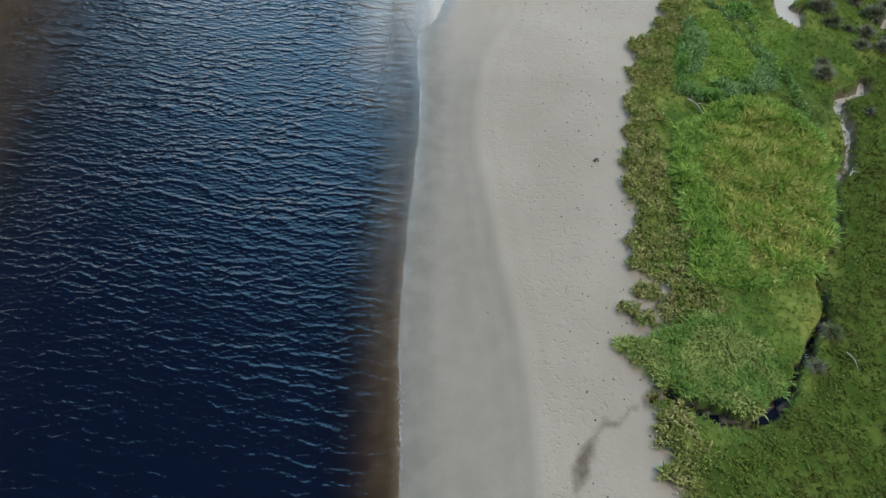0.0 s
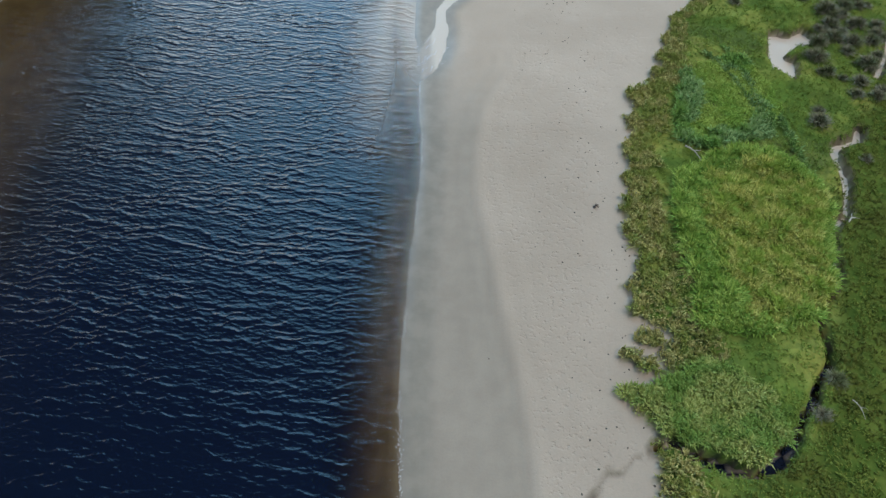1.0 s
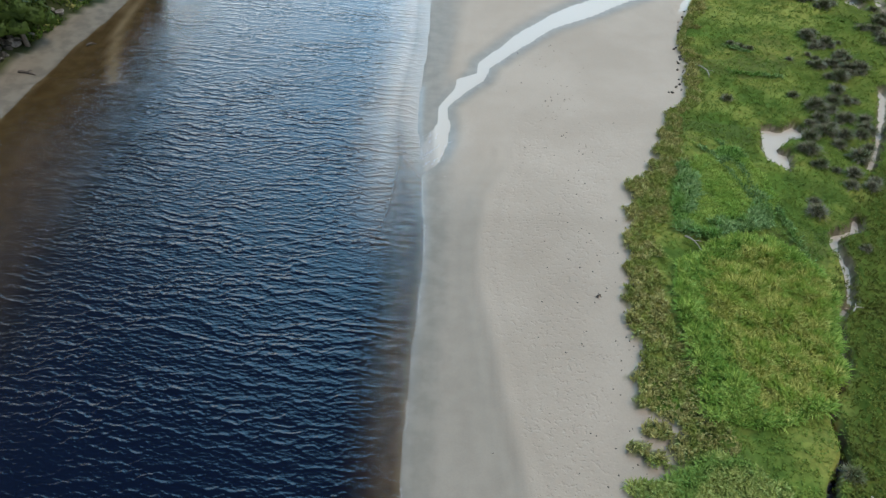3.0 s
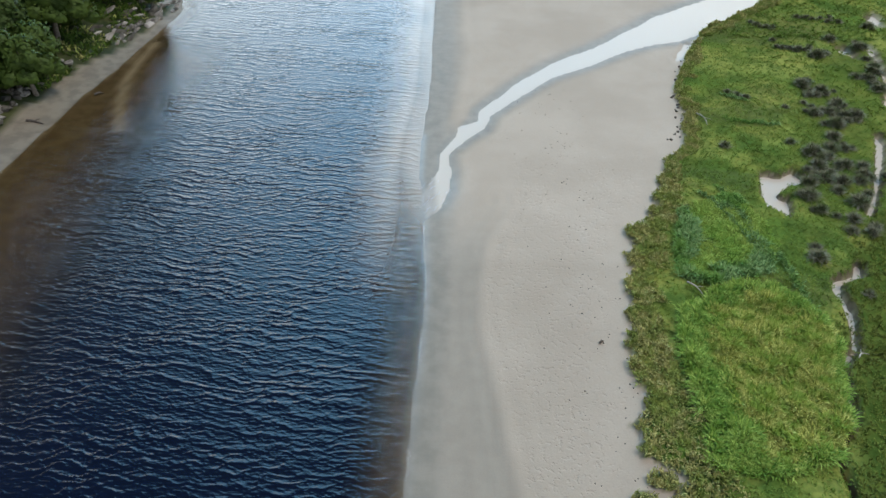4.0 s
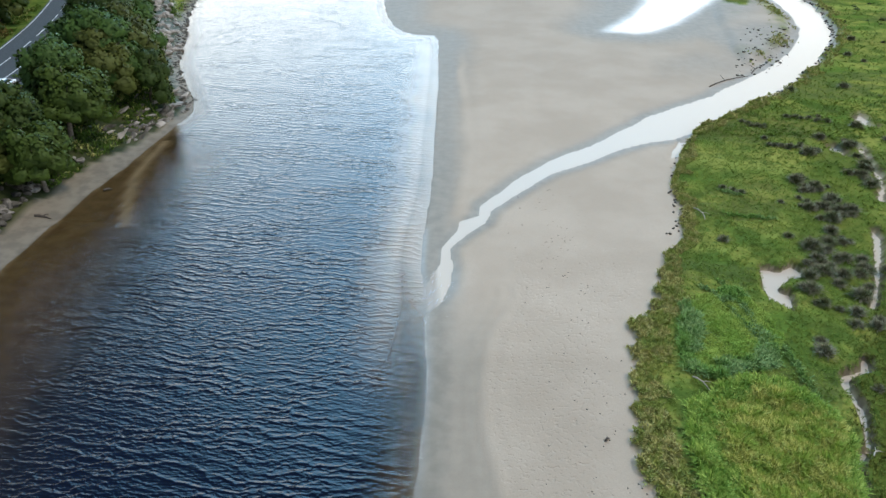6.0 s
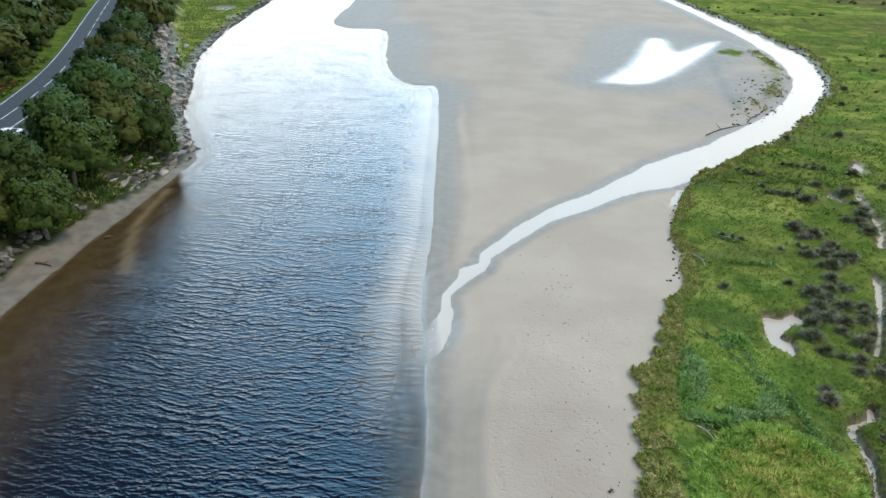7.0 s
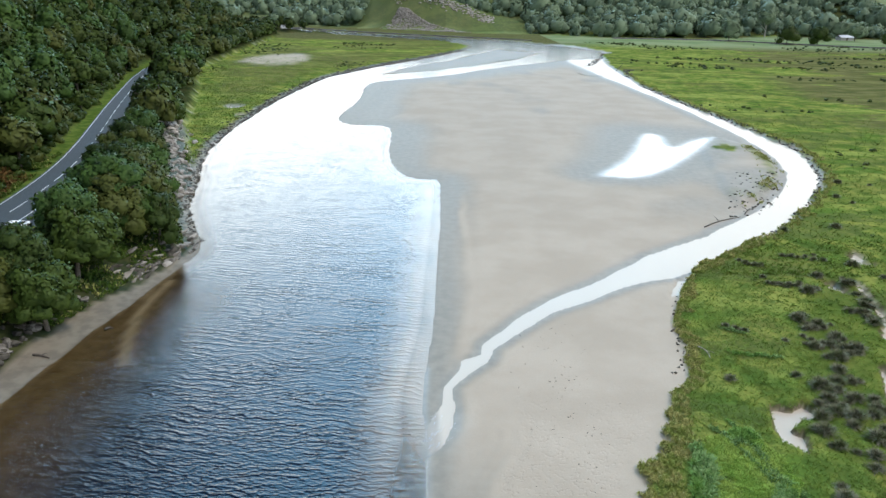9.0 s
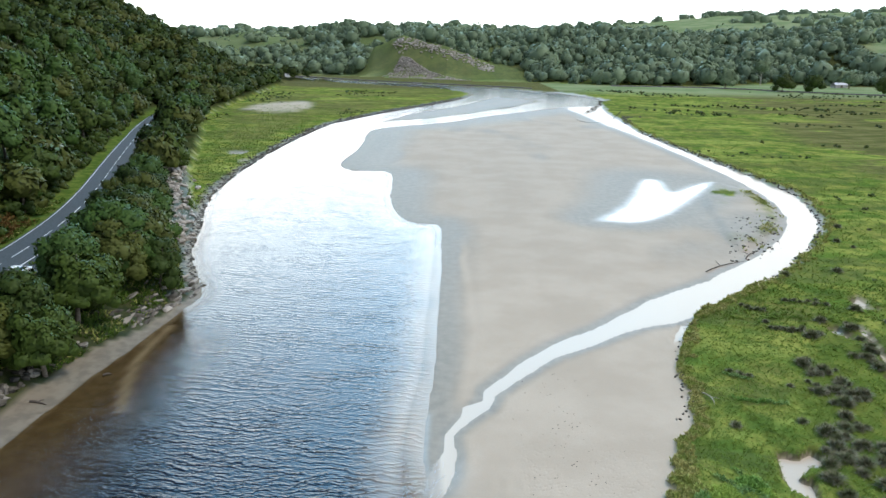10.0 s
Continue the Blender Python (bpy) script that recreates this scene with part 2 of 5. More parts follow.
def wave_noise(x, y, size, seed, octaves=3):
    """Smooth value noise, about -1 to 1, with features of that size."""
    r = np.random.default_rng(seed)
    table = r.random((257, 257)) * 2 - 1
    out, amp, tot = np.zeros_like(x, dtype=float), 1.0, 0.0
    for o in range(octaves):
        u, v = x / size * 2 ** o + 31.7 * o, y / size * 2 ** o + 11.3 * o
        i, j = np.floor(u).astype(int), np.floor(v).astype(int)
        fu, fv = u - i, v - j
        fu, fv = fu * fu * (3 - 2 * fu), fv * fv * (3 - 2 * fv)
        i0, i1, j0, j1 = i % 256, (i + 1) % 256, j % 256, (j + 1) % 256
        out += amp * ((table[i0, j0] * (1 - fu) + table[i1, j0] * fu) * (1 - fv) + (table[i0, j1] * (1 - fu) + table[i1, j1] * fu) * fv)
        tot += amp
        amp *= 0.5
    return out / tot * 1.6


def line_distance(x, y, pts, closed=False):
    best = np.full(x.shape, 1e18)
    pts = list(pts)
    for (ax, ay), (bx, by) in zip(pts, pts[1:] + (pts[:1] if closed else [])):
        dx, dy = bx - ax, by - ay
        t = np.clip(((x - ax) * dx + (y - ay) * dy) / (dx * dx + dy * dy + 1e-12), 0, 1)
        best = np.minimum(best, (x - ax - t * dx) ** 2 + (y - ay - t * dy) ** 2)
    return np.sqrt(best)


def area_distance(x, y, pts):
    """Distance to the outline, negative inside."""
    inside = np.zeros(x.shape, bool)
    pts = list(pts)
    for (ax, ay), (bx, by) in zip(pts, pts[1:] + pts[:1]):
        if ay != by:
            inside ^= ((ay > y) != (by > y)) & (x < (bx - ax) * (y - ay) / (by - ay) + ax)
    d = line_distance(x, y, pts, True)
    return np.where(inside, -d, d)


# ---- the plan ----
WEST_SHORE = [(-38, -60), (-38, 30), (-37.9, 52), (-37.2, 59), (-36.6, 66), (-35, 75.3), (-34, 83.5), (-33.2, 90.5), (-34.5, 95), (-39.8, 106),
              (-42.6, 114), (-45, 125), (-49, 138), (-53.2, 157), (-55.6, 191), (-55.4, 238), (-51, 306), (-31.6, 364), (-9.7, 415), (12, 475),
              (19, 515), (14, 545), (-5, 574), (-43, 600), (-95, 634), (-160, 668), (-260, 700)]
FAR_BANK = [(-260, 760), (-147, 717), (-97, 676), (-43, 643), (6, 621), (52, 599), (87, 545), (106, 495), (96, 440)]
EAST_SHORE = [(71, 423), (20, 360), (1, 324), (-21, 305), (-32, 289), (-28.3, 237), (-31.3, 206), (-28.8, 194), (-22.8, 190.5), (-14.8, 191),
              (-13.3, 176), (-12.8, 160), (-10.8, 144), (-7.3, 134.6), (-4, 133.4), (-1.1, 134), (-0.2, 128), (-0.2, 104), (-0.5, 86), (-0.7, 70),
              (-0.8, 64.6), (-1.5, 54.7), (-0.9, 48.4), (-0.7, 43), (-0.5, 37), (-0.8, 31.4), (-1.1, 25.8), (-1.2, 20), (-1.1, 15), (-0.9, 10), (-0.9, -60)]


def rounded(pts, times=2):
    """An open line with its corners cut."""
    for _ in range(times):
        cut = [pts[0]]
        for (ax, ay), (bx, by) in zip(pts, pts[1:]):
            cut += [(0.75 * ax + 0.25 * bx, 0.75 * ay + 0.25 * by), (0.25 * ax + 0.75 * bx, 0.25 * ay + 0.75 * by)]
        pts = cut + [pts[-1]]
    return pts


RIVER = WEST_SHORE + FAR_BANK + rounded(EAST_SHORE)
SAND_SPIT = [(-29.6, 318), (-17, 364), (1, 398), (36, 497), (60, 470), (42, 420), (14, 370), (-8, 338)]
CREEK = [(-0.9, 49.5), (-0.3, 51.5), (0.3, 53.2), (0.6, 56.4), (2.1, 59.7), (2.1, 61.5), (4.2, 62.7), (4.5, 64.9), (6.5, 68), (9.7, 72.7), (13.2, 76.8), (19.4, 82), (24.1, 87.1), (29.1, 92.6), (34.2, 96.8),
         (40.8, 102.1), (47.6, 109.2), (54, 115.2), (60.5, 123.4), (66.5, 131.8), (73.1, 145.2), (77.3, 160.5), (79.5, 175), (80.5, 200), (80, 228), (79, 258), (77, 300), (74, 330), (70, 420), (98, 470),
         (88, 390), (82, 299), (83, 256), (84.8, 226), (86.3, 199), (86.7, 178), (85.8, 165), (79, 144), (71.7, 129.6), (64.4, 118.7), (55.7, 107.1), (45.4, 97.1),
         (36.6, 89.2), (30.7, 84.8), (26.1, 83.1), (22.7, 80.6), (18.3, 77), (15.6, 75), (13.3, 73.2), (10.7, 70.3), (8.1, 66.9), (5.7, 63.9), (5, 61.3), (2.8, 58.6), (1.3, 56.2), (1.4, 54.5), (1.6, 53), (1.4, 50.5), (0.6, 47.4), (-0.8, 45.5)]
PUDDLE = [(32.5, 140), (39.7, 138.5), (47, 146), (54, 156), (63, 171), (72, 186), (64, 179), (57, 170), (55.5, 173), (57.5, 188), (54.5, 188), (50, 176), (43, 157), (37, 147)]
SOFT_PUDDLE = rounded(PUDDLE + PUDDLE[:1], 1)
MARSH = [(12.9, -60), (12.6, 10.6), (11.3, 13.1), (12.2, 15.2), (10.8, 18.4), (13.7, 19.6), (13.9, 22), (12.3, 23.6), (11.9, 25.4), (13.2, 26.4), (12.3, 30.6),
         (13.5, 34.2), (14.1, 38.4), (14.9, 41.5), (15.4, 44.8), (18.6, 47.6), (19.6, 51.4), (23.4, 58.8), (25.6, 65.8), (26.8, 72.6), (30, 79),
         (33.5, 86), (41, 93.6), (53.5, 105.6), (63.4, 117.4), (73.4, 131.6), (79.7, 143.6), (86.6, 164.6), (87.5, 178), (87.1, 199), (85.6, 226.4),
         (83.8, 256.4), (82.8, 299), (89, 390), (101, 470), (110, 487), (98, 545), (60, 606), (140, 700), (1200, 700), (1200, -60)]
ISLAND = [(72, 186), (77, 173), (75, 157), (70, 143), (60, 126), (52, 118), (56, 140), (60, 160)]
LEFT_MARSH = [(-50.5, 138), (-54.5, 158), (-56.8, 192), (-56.8, 238), (-52.2, 307), (-33, 366.5), (-11, 418), (10, 476), (16.5, 514), (11, 543), (-7, 571), (-44, 597),
              (-96, 631), (-150, 640), (-134, 585), (-115, 370), (-108, 310), (-86, 245), (-66, 176)]
ROAD = [(-60, -60), (-60, 60), (-61, 85), (-61.9, 95), (-63.2, 105), (-66.8, 123), (-73.3, 145), (-79, 162), (-90, 195), (-102, 233), (-112, 265), (-122, 305), (-134, 370), (-150, 560), (-190, 640)]
DITCHES = [[(32.6, 40.9), (32, 39.7), (30.1, 38.9), (29.6, 37.8), (29.6, 35.7), (28.3, 32), (26.8, 30.7), (26.2, 29.7), (26, 28.1), (25.5, 26.4), (24.8, 25.4)],
           [(53.5, 83.4), (53.1, 80.3), (51.9, 77), (51.3, 73.9), (50.2, 71), (48.1, 67.5)], [(43.9, 61), (43.2, 59), (41, 54.9), (38.3, 49.9), (36.4, 47.4)]]
SEDGE = [(14, -20), (12.8, 12.5), (16, 13), (19.5, 15), (22.3, 18.6), (24.4, 24.6), (27, 30.4), (30, 38), (37, 47), (60, 52), (60, -20)]
THICKET = [(31, 45), (33, 56), (37, 66), (41, 73), (50, 84), (55, 81), (46, 62), (38, 45)]
GULLY = [(24.8, 25.4), (23.9, 24.5), (23.3, 22.9), (23.1, 21.2), (22.9, 20.1), (21.8, 19.2), (21.2, 17.9), (20.4, 17.2), (19.5, 15.8), (18.4, 14.6), (17, 13.9), (15.8, 14), (14.5, 14.5), (13.2, 15.4), (12, 15.2), (11, 14.6)]
ISLETS = [(13.1, 22.0, 0.6), (11.5, 20.6, 0.32), (12.2, 20.0, 0.38), (12.0, 11.3, 0.45)]
EDGE_POOL = [(28, 78.1), (30.5, 83.3), (32.1, 84.2), (30.4, 79.8)]
POOL = [(29.6, 53.6), (31.2, 53.3), (32.6, 54.3), (33.3, 52.9), (32.3, 51.7), (31.4, 51.8), (30.7, 51), (29.8, 50.5), (29.7, 49.8), (30.4, 49.5), (30.1, 48.1), (29.5, 47), (28.5, 48.4), (28.6, 50.3)]
BERM = [(5.6, -60), (5.6, 10.5), (5.6, 13.7), (5.3, 17.5), (5.0, 20.3), (4.4, 23.8), (4.1, 26.8), (3.6, 31), (3.2, 34), (3.4, 38), (4.2, 43), (6.5, 48)]
TRICKLE = [(11.9, 15), (10.8, 14.6), (10, 13.9), (9.2, 13.6), (8.3, 12.5), (7.9, 11.5), (7.6, 10.5), (7.3, 8)]
SLICK = [(-30.4, 59.5), (-32.2, 65), (-33.4, 70), (-33.7, 76), (-33.4, 80)]
FOOT_X = [-900, -150, -80, 0, 90, 160, 245, 300, 340, 430, 700, 1500]
FOOT_Y = [900, 775, 745, 705, 690, 668, 686, 735, 770, 745, 690, 640]


def pasture(x, y, d):
    """The open field high on the far valley side."""
    return (x > 0.568 * y) & (d > 110) & (d < 290)


def ground_at(x, y):
    """Height of the ground, with the weights of its surfaces."""
    x, y = np.asarray(x, float), np.asarray(y, float)
    wob = wave_noise(x, y, 3.2, 1) * 0.30 * np.clip(y / 60, 0.6, 3)
    fine = wave_noise(x, y, 1.3, 2)
    river = np.maximum(area_distance(x, y, RIVER), -area_distance(x, y, SAND_SPIT)) + wave_noise(x, y, 8, 3) * 0.12
    creek = area_distance(x, y, CREEK) + wob * 0.4
    puddle = area_distance(x, y, SOFT_PUDDLE) + wob * 0.5
    marsh = area_distance(x, y, MARSH)
    for ix, iy, ir in ISLETS:
        marsh = np.minimum(marsh, np.hypot(x - ix, (y - iy) * 1.3) - ir)
    marsh = marsh + wob * np.interp(y, [0, 50, 90], [2.4, 2.4, 1.6]) + 0.3 * fine + 0.45 * np.clip(np.sin(y * 2.1 + 2 * fine), -0.2, 1) * (1 - smooth(y, 44, 52))
    left_marsh = area_distance(x, y, LEFT_MARSH) + wob
    island = area_distance(x, y, ISLAND) + wob
    edge_pool = area_distance(x, y, EDGE_POOL) + 0.3 * fine
    west = (x < np.interp(y, [p[1] for p in WEST_SHORE], [p[0] for p in WEST_SHORE])) & (river > 0)
    shore_x = np.interp(y, [p[1] for p in WEST_SHORE], [p[0] for p in WEST_SHORE])
    from_west = np.maximum(x - shore_x, 0) * 0.9
    land_w = np.where(west, river, 0)
    foot = np.interp(x, FOOT_X, FOOT_Y)
    # sand and beds
    edge = np.minimum(np.minimum(river, creek * 0.8), puddle * 0.8)
    h = np.where(edge > 0, 0.02 + 0.55 * (1 - np.exp(-np.maximum(edge, 0) * 0.05)), np.maximum(np.where(from_west < 25, np.maximum(edge * 0.16, np.interp(from_west, [0, 9, 20], [0, -0.24, -1.0]) - 1.0 * smooth(y, 72, 102)), edge * np.interp(y, [38, 75], [0.11, 0.26])), -1.8))
    h = np.where((creek < 0) & (river > 0), np.maximum(-0.16, creek * 0.12), h)
    bar = line_distance(x, y, SLICK)
    h = np.where(river < 0, np.maximum(h, -0.012 - 0.13 * bar), h)
    h = np.where((puddle < 0), np.maximum(-0.08, puddle * 0.05), h)
    h = np.where(edge_pool < 0.6, np.interp(edge_pool, [-0.1, 0.0, 0.6], [-0.08, -0.02, 0.2]), h)
    h = h + np.where(edge > 1, 0.02 * wave_noise(x, y, 6, 5), 0)
    # salt marsh on the right
    m = smooth(-marsh, -0.12, 0.25)
    top = 0.62 + 0.12 * wave_noise(x, y, 9, 6) + 0.07 * fine + 0.09 * wave_noise(x, y, 0.95, 19, 2)
    ditch = np.minimum(line_distance(x, y, DITCHES[0]) - 0.2 - 0.14 * fine, np.minimum(line_distance(x, y, DITCHES[1]) - 0.32, line_distance(x, y, DITCHES[2]) - 0.2) - 0.18 * fine)
    pool = area_distance(x, y, POOL) + 0.15 * fine
    for px, py, pr in ((58.6, 91.4, 0.9), (59.6, 93.6, 0.6), (50.0, 81.5, 0.8)):
        pool = np.minimum(pool, np.hypot(x - px, (y - py) * 0.45) - pr + 0.25 * fine)
    gully = line_distance(x, y, GULLY) - 0.14 - 0.12 * fine - 0.3 * np.exp(-((x - 15.0) / 0.9) ** 2 - ((y - 14.4) / 0.8) ** 2) - 0.18 * np.exp(-((x - 18.3) / 0.9) ** 2 - ((y - 14.7) / 0.8) ** 2)
    cut = np.minimum(ditch, pool)
    top = np.where(cut < 0.5, np.interp(cut, [-0.1, 0.0, 0.22, 0.5], [-0.12, -0.03, 0.5, 0.6]), top)
    top = np.where(gully < 0.25, np.interp(gully, [0.0, 0.15], [-0.7, 0.6]), top)
    h = h * (1 - m) + top * m
    # sandy island with turf
    isl = smooth(-island, -0.3, 1.0)
    h = h * (1 - isl) + 0.75 * isl
    # west bank: beach, slope, road shelf, hillside
    lm = smooth(-left_marsh, -0.5, 0.8) * west
    road_d = line_distance(x, y, ROAD)
    road_x = np.interp(y, [p[1] for p in ROAD], [p[0] for p in ROAD])
    beach = np.interp(y, [0, 72, 78, 92, 400], [3.0, 3.2, 1.4, 1.0, 0.6])
    bank = np.where(land_w < beach, 0.1 * land_w, 0.1 * beach + (land_w - beach) * 0.42)
    bank = np.minimum(bank, 3.3)
    up = np.maximum(road_x - 7 - x, 0)
    crest = np.interp(y, [0, 560, 630, 690, 740], [150, 150, 95, 30, 0.1])
    bank = bank + crest * (1 - np.exp(-up * 0.68 / np.maximum(crest, 1))) + np.where(up > 0, wave_noise(x, y, 40, 8) * np.minimum(up * 0.1, 4), 0)
    shelf = smooth(road_d, 3.4, 6.5)
    bank = 3.3 * (1 - shelf) + np.where(road_d < 6.5, np.maximum(bank, 3.0), bank) * shelf
    tarn = np.minimum(((x + 64.5) / 3.2) ** 2 + ((y - 217.5) / 3.0) ** 2, ((x + 58.5) / 1.6) ** 2 + ((y - 203) / 2.2) ** 2) + 0.3 * fine
    h = np.where(west, bank * (1 - lm) + np.minimum(h + 0.6 * lm, 0.75 + 0.1 * fine) * lm, h)
    h = np.where(west & (tarn < 1.4), np.interp(tarn, [0.7, 1.0, 1.4], [-0.08, 0.0, 0.5]), h)
    # far valley side
    d = np.maximum(y - foot, 0)
    near_hill = np.interp(x, [-600, -250, -60, 120, 300, 600, 1200], [30, 38, 46, 40, 44, 48, 46])
    far_hill = np.interp(x, [-900, -300, 0, 250, 500, 1000, 1500], [20, 12, 24, 26, 48, 72, 86])
    hill = near_hill * smooth(d, 0, 240) + far_hill * smooth(d, 260, 900) + wave_noise(x, y, 120, 9) * 6 * smooth(d, 30, 200)
    knoll = np.interp(x, [-105, -80, -48, 0, 45, 85, 110], [0, 30, 42, 31, 15, 8, 0]) * smooth(d, 4, 62) + wave_noise(x, y, 18, 12) * 1.5
    hill = np.where((x > -105) & (x < 110), np.maximum(hill, knoll * (1 - 0.35 * smooth(d, 75, 140))), hill)
    h = np.where(d > 0, np.maximum(h, 0.8) + np.maximum(hill, 0), h)
    flat_far = (y > 560) & (d <= 0) & (river > 0)
    h = np.where(flat_far, np.maximum(h, 0.8), h)
    isle_edge = line_distance(x, y, [(78, 182), (75.6, 165), (72.3, 147), (69.4, 140), (62.5, 129)])
    green = np.maximum(0.75 * (1 - smooth(isle_edge + 1.2 * wob, 0.8, 3.6)), 1 - smooth(np.hypot((x - 68.4) / 3.6, (y - 168.4) / 4.6) + 0.3 * fine, 0.7, 1.1))
    turf = np.maximum(np.maximum(m, isl * np.maximum(green, 0.3 * smooth(wave_noise(x, y, 7, 15), 0.1, 0.8))), lm)
    turf = np.where((cut < 0.05) | (west & (tarn < 1.0)), 0, turf)
    turf = np.where(flat_far | (d > 0), 1, turf)
    soil = np.where(gully < 0.12, m, 0) + np.where((cut < 0.3) & (cut > -0.03), m * 0.8, 0)
    soil = np.maximum(soil, m * smooth(marsh, -0.5, 0.1))
    soil = np.maximum(soil, 0.55 * (flat_far & (x < 110)))
    trickle = line_distance(x, y, TRICKLE) + 0.3 * fine
    soil = np.maximum(soil, 0.8 * (1 - smooth(trickle, 0.05, 0.4)) * (1 - m))
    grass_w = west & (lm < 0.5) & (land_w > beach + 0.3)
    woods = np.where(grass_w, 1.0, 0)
    # less of the dark floor colour on the far slopes, painting in haze
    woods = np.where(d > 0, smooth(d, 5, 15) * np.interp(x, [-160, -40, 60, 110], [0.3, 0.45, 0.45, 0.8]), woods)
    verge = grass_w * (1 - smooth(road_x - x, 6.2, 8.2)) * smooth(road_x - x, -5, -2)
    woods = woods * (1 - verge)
    turf = np.maximum(turf, grass_w * smooth(land_w, 9, 14))
    # pale fields on the far flats; on the slopes also painted haze
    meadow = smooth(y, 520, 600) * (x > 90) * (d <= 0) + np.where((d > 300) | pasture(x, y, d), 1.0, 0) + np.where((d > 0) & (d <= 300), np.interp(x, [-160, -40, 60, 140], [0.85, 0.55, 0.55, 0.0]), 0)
    woods = np.where((d > 300) | pasture(x, y, d), 0, woods)
    east_of_berm = x - np.interp(y, [p[1] for p in BERM], [p[0] for p in BERM])
    h = h + np.where((y < 50) & (river > 0) & ~west, (1 - smooth(y, 36, 49)) * 0.14 * smooth(east_of_berm, -0.5, 0.15) + 0.03 * np.sin(east_of_berm * 5 + wob) * np.exp(-(east_of_berm / 2) ** 2), 0) * (1 - m)
    low = np.where(y < 50, 1 - smooth(east_of_berm + 0.4 * wob, -0.6, 0.15), 0) * (1 - smooth(y, 40, 50))
    reach = np.interp(y, [50, 120, 200, 400], [4.0, 9.0, 22.0, 45.0])
    wet_edge = np.minimum(np.minimum(river, creek * 3.0), puddle * 0.8)
    wet = np.maximum(1 - smooth(wet_edge / reach, 0.2, 1.0 + 0.15 * wob), np.maximum(smooth(y, 60, 160) * 0.2, 0.6 * low)) * (~west)
    wet = np.maximum(wet, 1.0 * west)
    soil = np.maximum(soil, 0.5 * west * (land_w < beach + 1))
    bed = smooth(-np.where(river < 0, river, 0), np.interp(y, [40, 60, 150, 400], [-0.2, 1.5, 5.0, 14.0]), np.interp(y, [40, 60, 150, 400], [0.7, 4.0, 9.0, 25.0]))
    bed = np.where(from_west < 25, smooth(-river, -0.3, 0.5), bed)
    bed = bed * (0.12 + 0.88 * smooth(bar, 0.15, 0.9))
    film = np.maximum(0.7 * (1 - smooth(puddle, 0, 3)), 0.3 * (1 - smooth(creek + 0.5 * wob, 0.1, np.interp(y, [50, 70, 80, 120], [0.8, 2.2, 4.5, 4.5])))) * (~west)
    film = np.maximum(film, 0.6 * np.exp(-((x - 1.5) / 2.2) ** 2 - ((y - 50) / 4.5) ** 2))
    film = np.maximum(film, 0.8 * (1 - smooth(river, 0.0, 0.9)) * (y < 60) * (~west))
    ridge = np.interp(y, [62, 69, 80, 93, 112, 150], [2.0, 3.2, 4.1, 3.8, 3.7, 3.3]) + 0.5 * wob
    span = smooth(y, 58, 64) * (1 - smooth(y, 110, 128)) * (river > 0)
    wet = wet * (1 - span) + span * np.maximum(wet * smooth(np.abs(x - ridge), 0.0, 1.2), 0.42 * (1 - smooth(x - ridge, -1.2, 0.3)))
    wet = np.maximum(wet, smooth(wave_noise(x * 0.6, y * 0.35, 16, 17), 0.1, 0.6) * smooth(y, 100, 130) * 0.85 * (~west))
    wet = wet * (1 - 0.8 * np.exp(-((x - 9) / 6) ** 2 - ((y - 93) / 14) ** 2))
    lawn = ((x + 87) / 17) ** 2 + ((y - 378) / 34) ** 2 + 0.5 * wave_noise(x, y, 14, 18)
    turf = np.where(west, turf * (0.25 + 0.75 * smooth(lawn, 0.6, 1.5)), turf)
    wet = np.where(west & (lawn < 1.3), 0, wet)
    soil = np.where(west & (lawn < 1.3), 0, soil)
    thicket = smooth(-area_distance(x, y, THICKET) + 1.5 * wob, -1.0, 1.5)
    sedge = np.maximum(smooth(-area_distance(x, y, SEDGE) + wob, -0.4, 1.2), np.maximum(np.maximum(verge, 0.65 * thicket), 0.7 * (flat_far & (x < 110))))
    dents = smooth(east_of_berm, 0.1, 0.8) * (1 - smooth(y, 36, 66)) * smooth(marsh, 0.5, 3.0) * (~west)
    return dict(h=h, river=river, creek=creek, marsh=marsh, turf=turf, soil=soil, woods=woods, meadow=np.clip(meadow, 0, 1), wet=np.clip(wet, 0, 1), bed=bed,
                film=film, sedge=sedge, dents=dents, fen=np.maximum(smooth(x - 0.22 * y + 3 * wob, 66, 90) * smooth(y, 150, 205), 0.6 * lm * smooth(y, 170, 260) * smooth(-left_marsh, 3, 14)), west=west, land_w=land_w, lm=lm, up=up, road=road_d, foot=foot, d=d, cut=cut, gully=gully, island=island, pool=pool)


def axis(lo, hi, fine_lo, fine_hi, step, growth):
    out, v = [], fine_lo
    while v < fine_hi:
        out.append(v)
        v += step
    while v < hi:
        out.append(v)
        v += step + growth * (v - fine_hi)
    v = fine_lo
    while v > lo:
        v -= step + growth * (fine_lo - v)
        out.insert(0, v)
    return np.array(out)


def sheet(xs, ys):
    gx, gy = np.meshgrid(xs, ys)
    nx, ny = len(xs), len(ys)
    i = np.arange(nx * ny).reshape(ny, nx)
    quads = np.stack([i[:-1, :-1], i[:-1, 1:], i[1:, 1:], i[1:, :-1]], -1).reshape(-1, 4)
    return gx, gy, quads


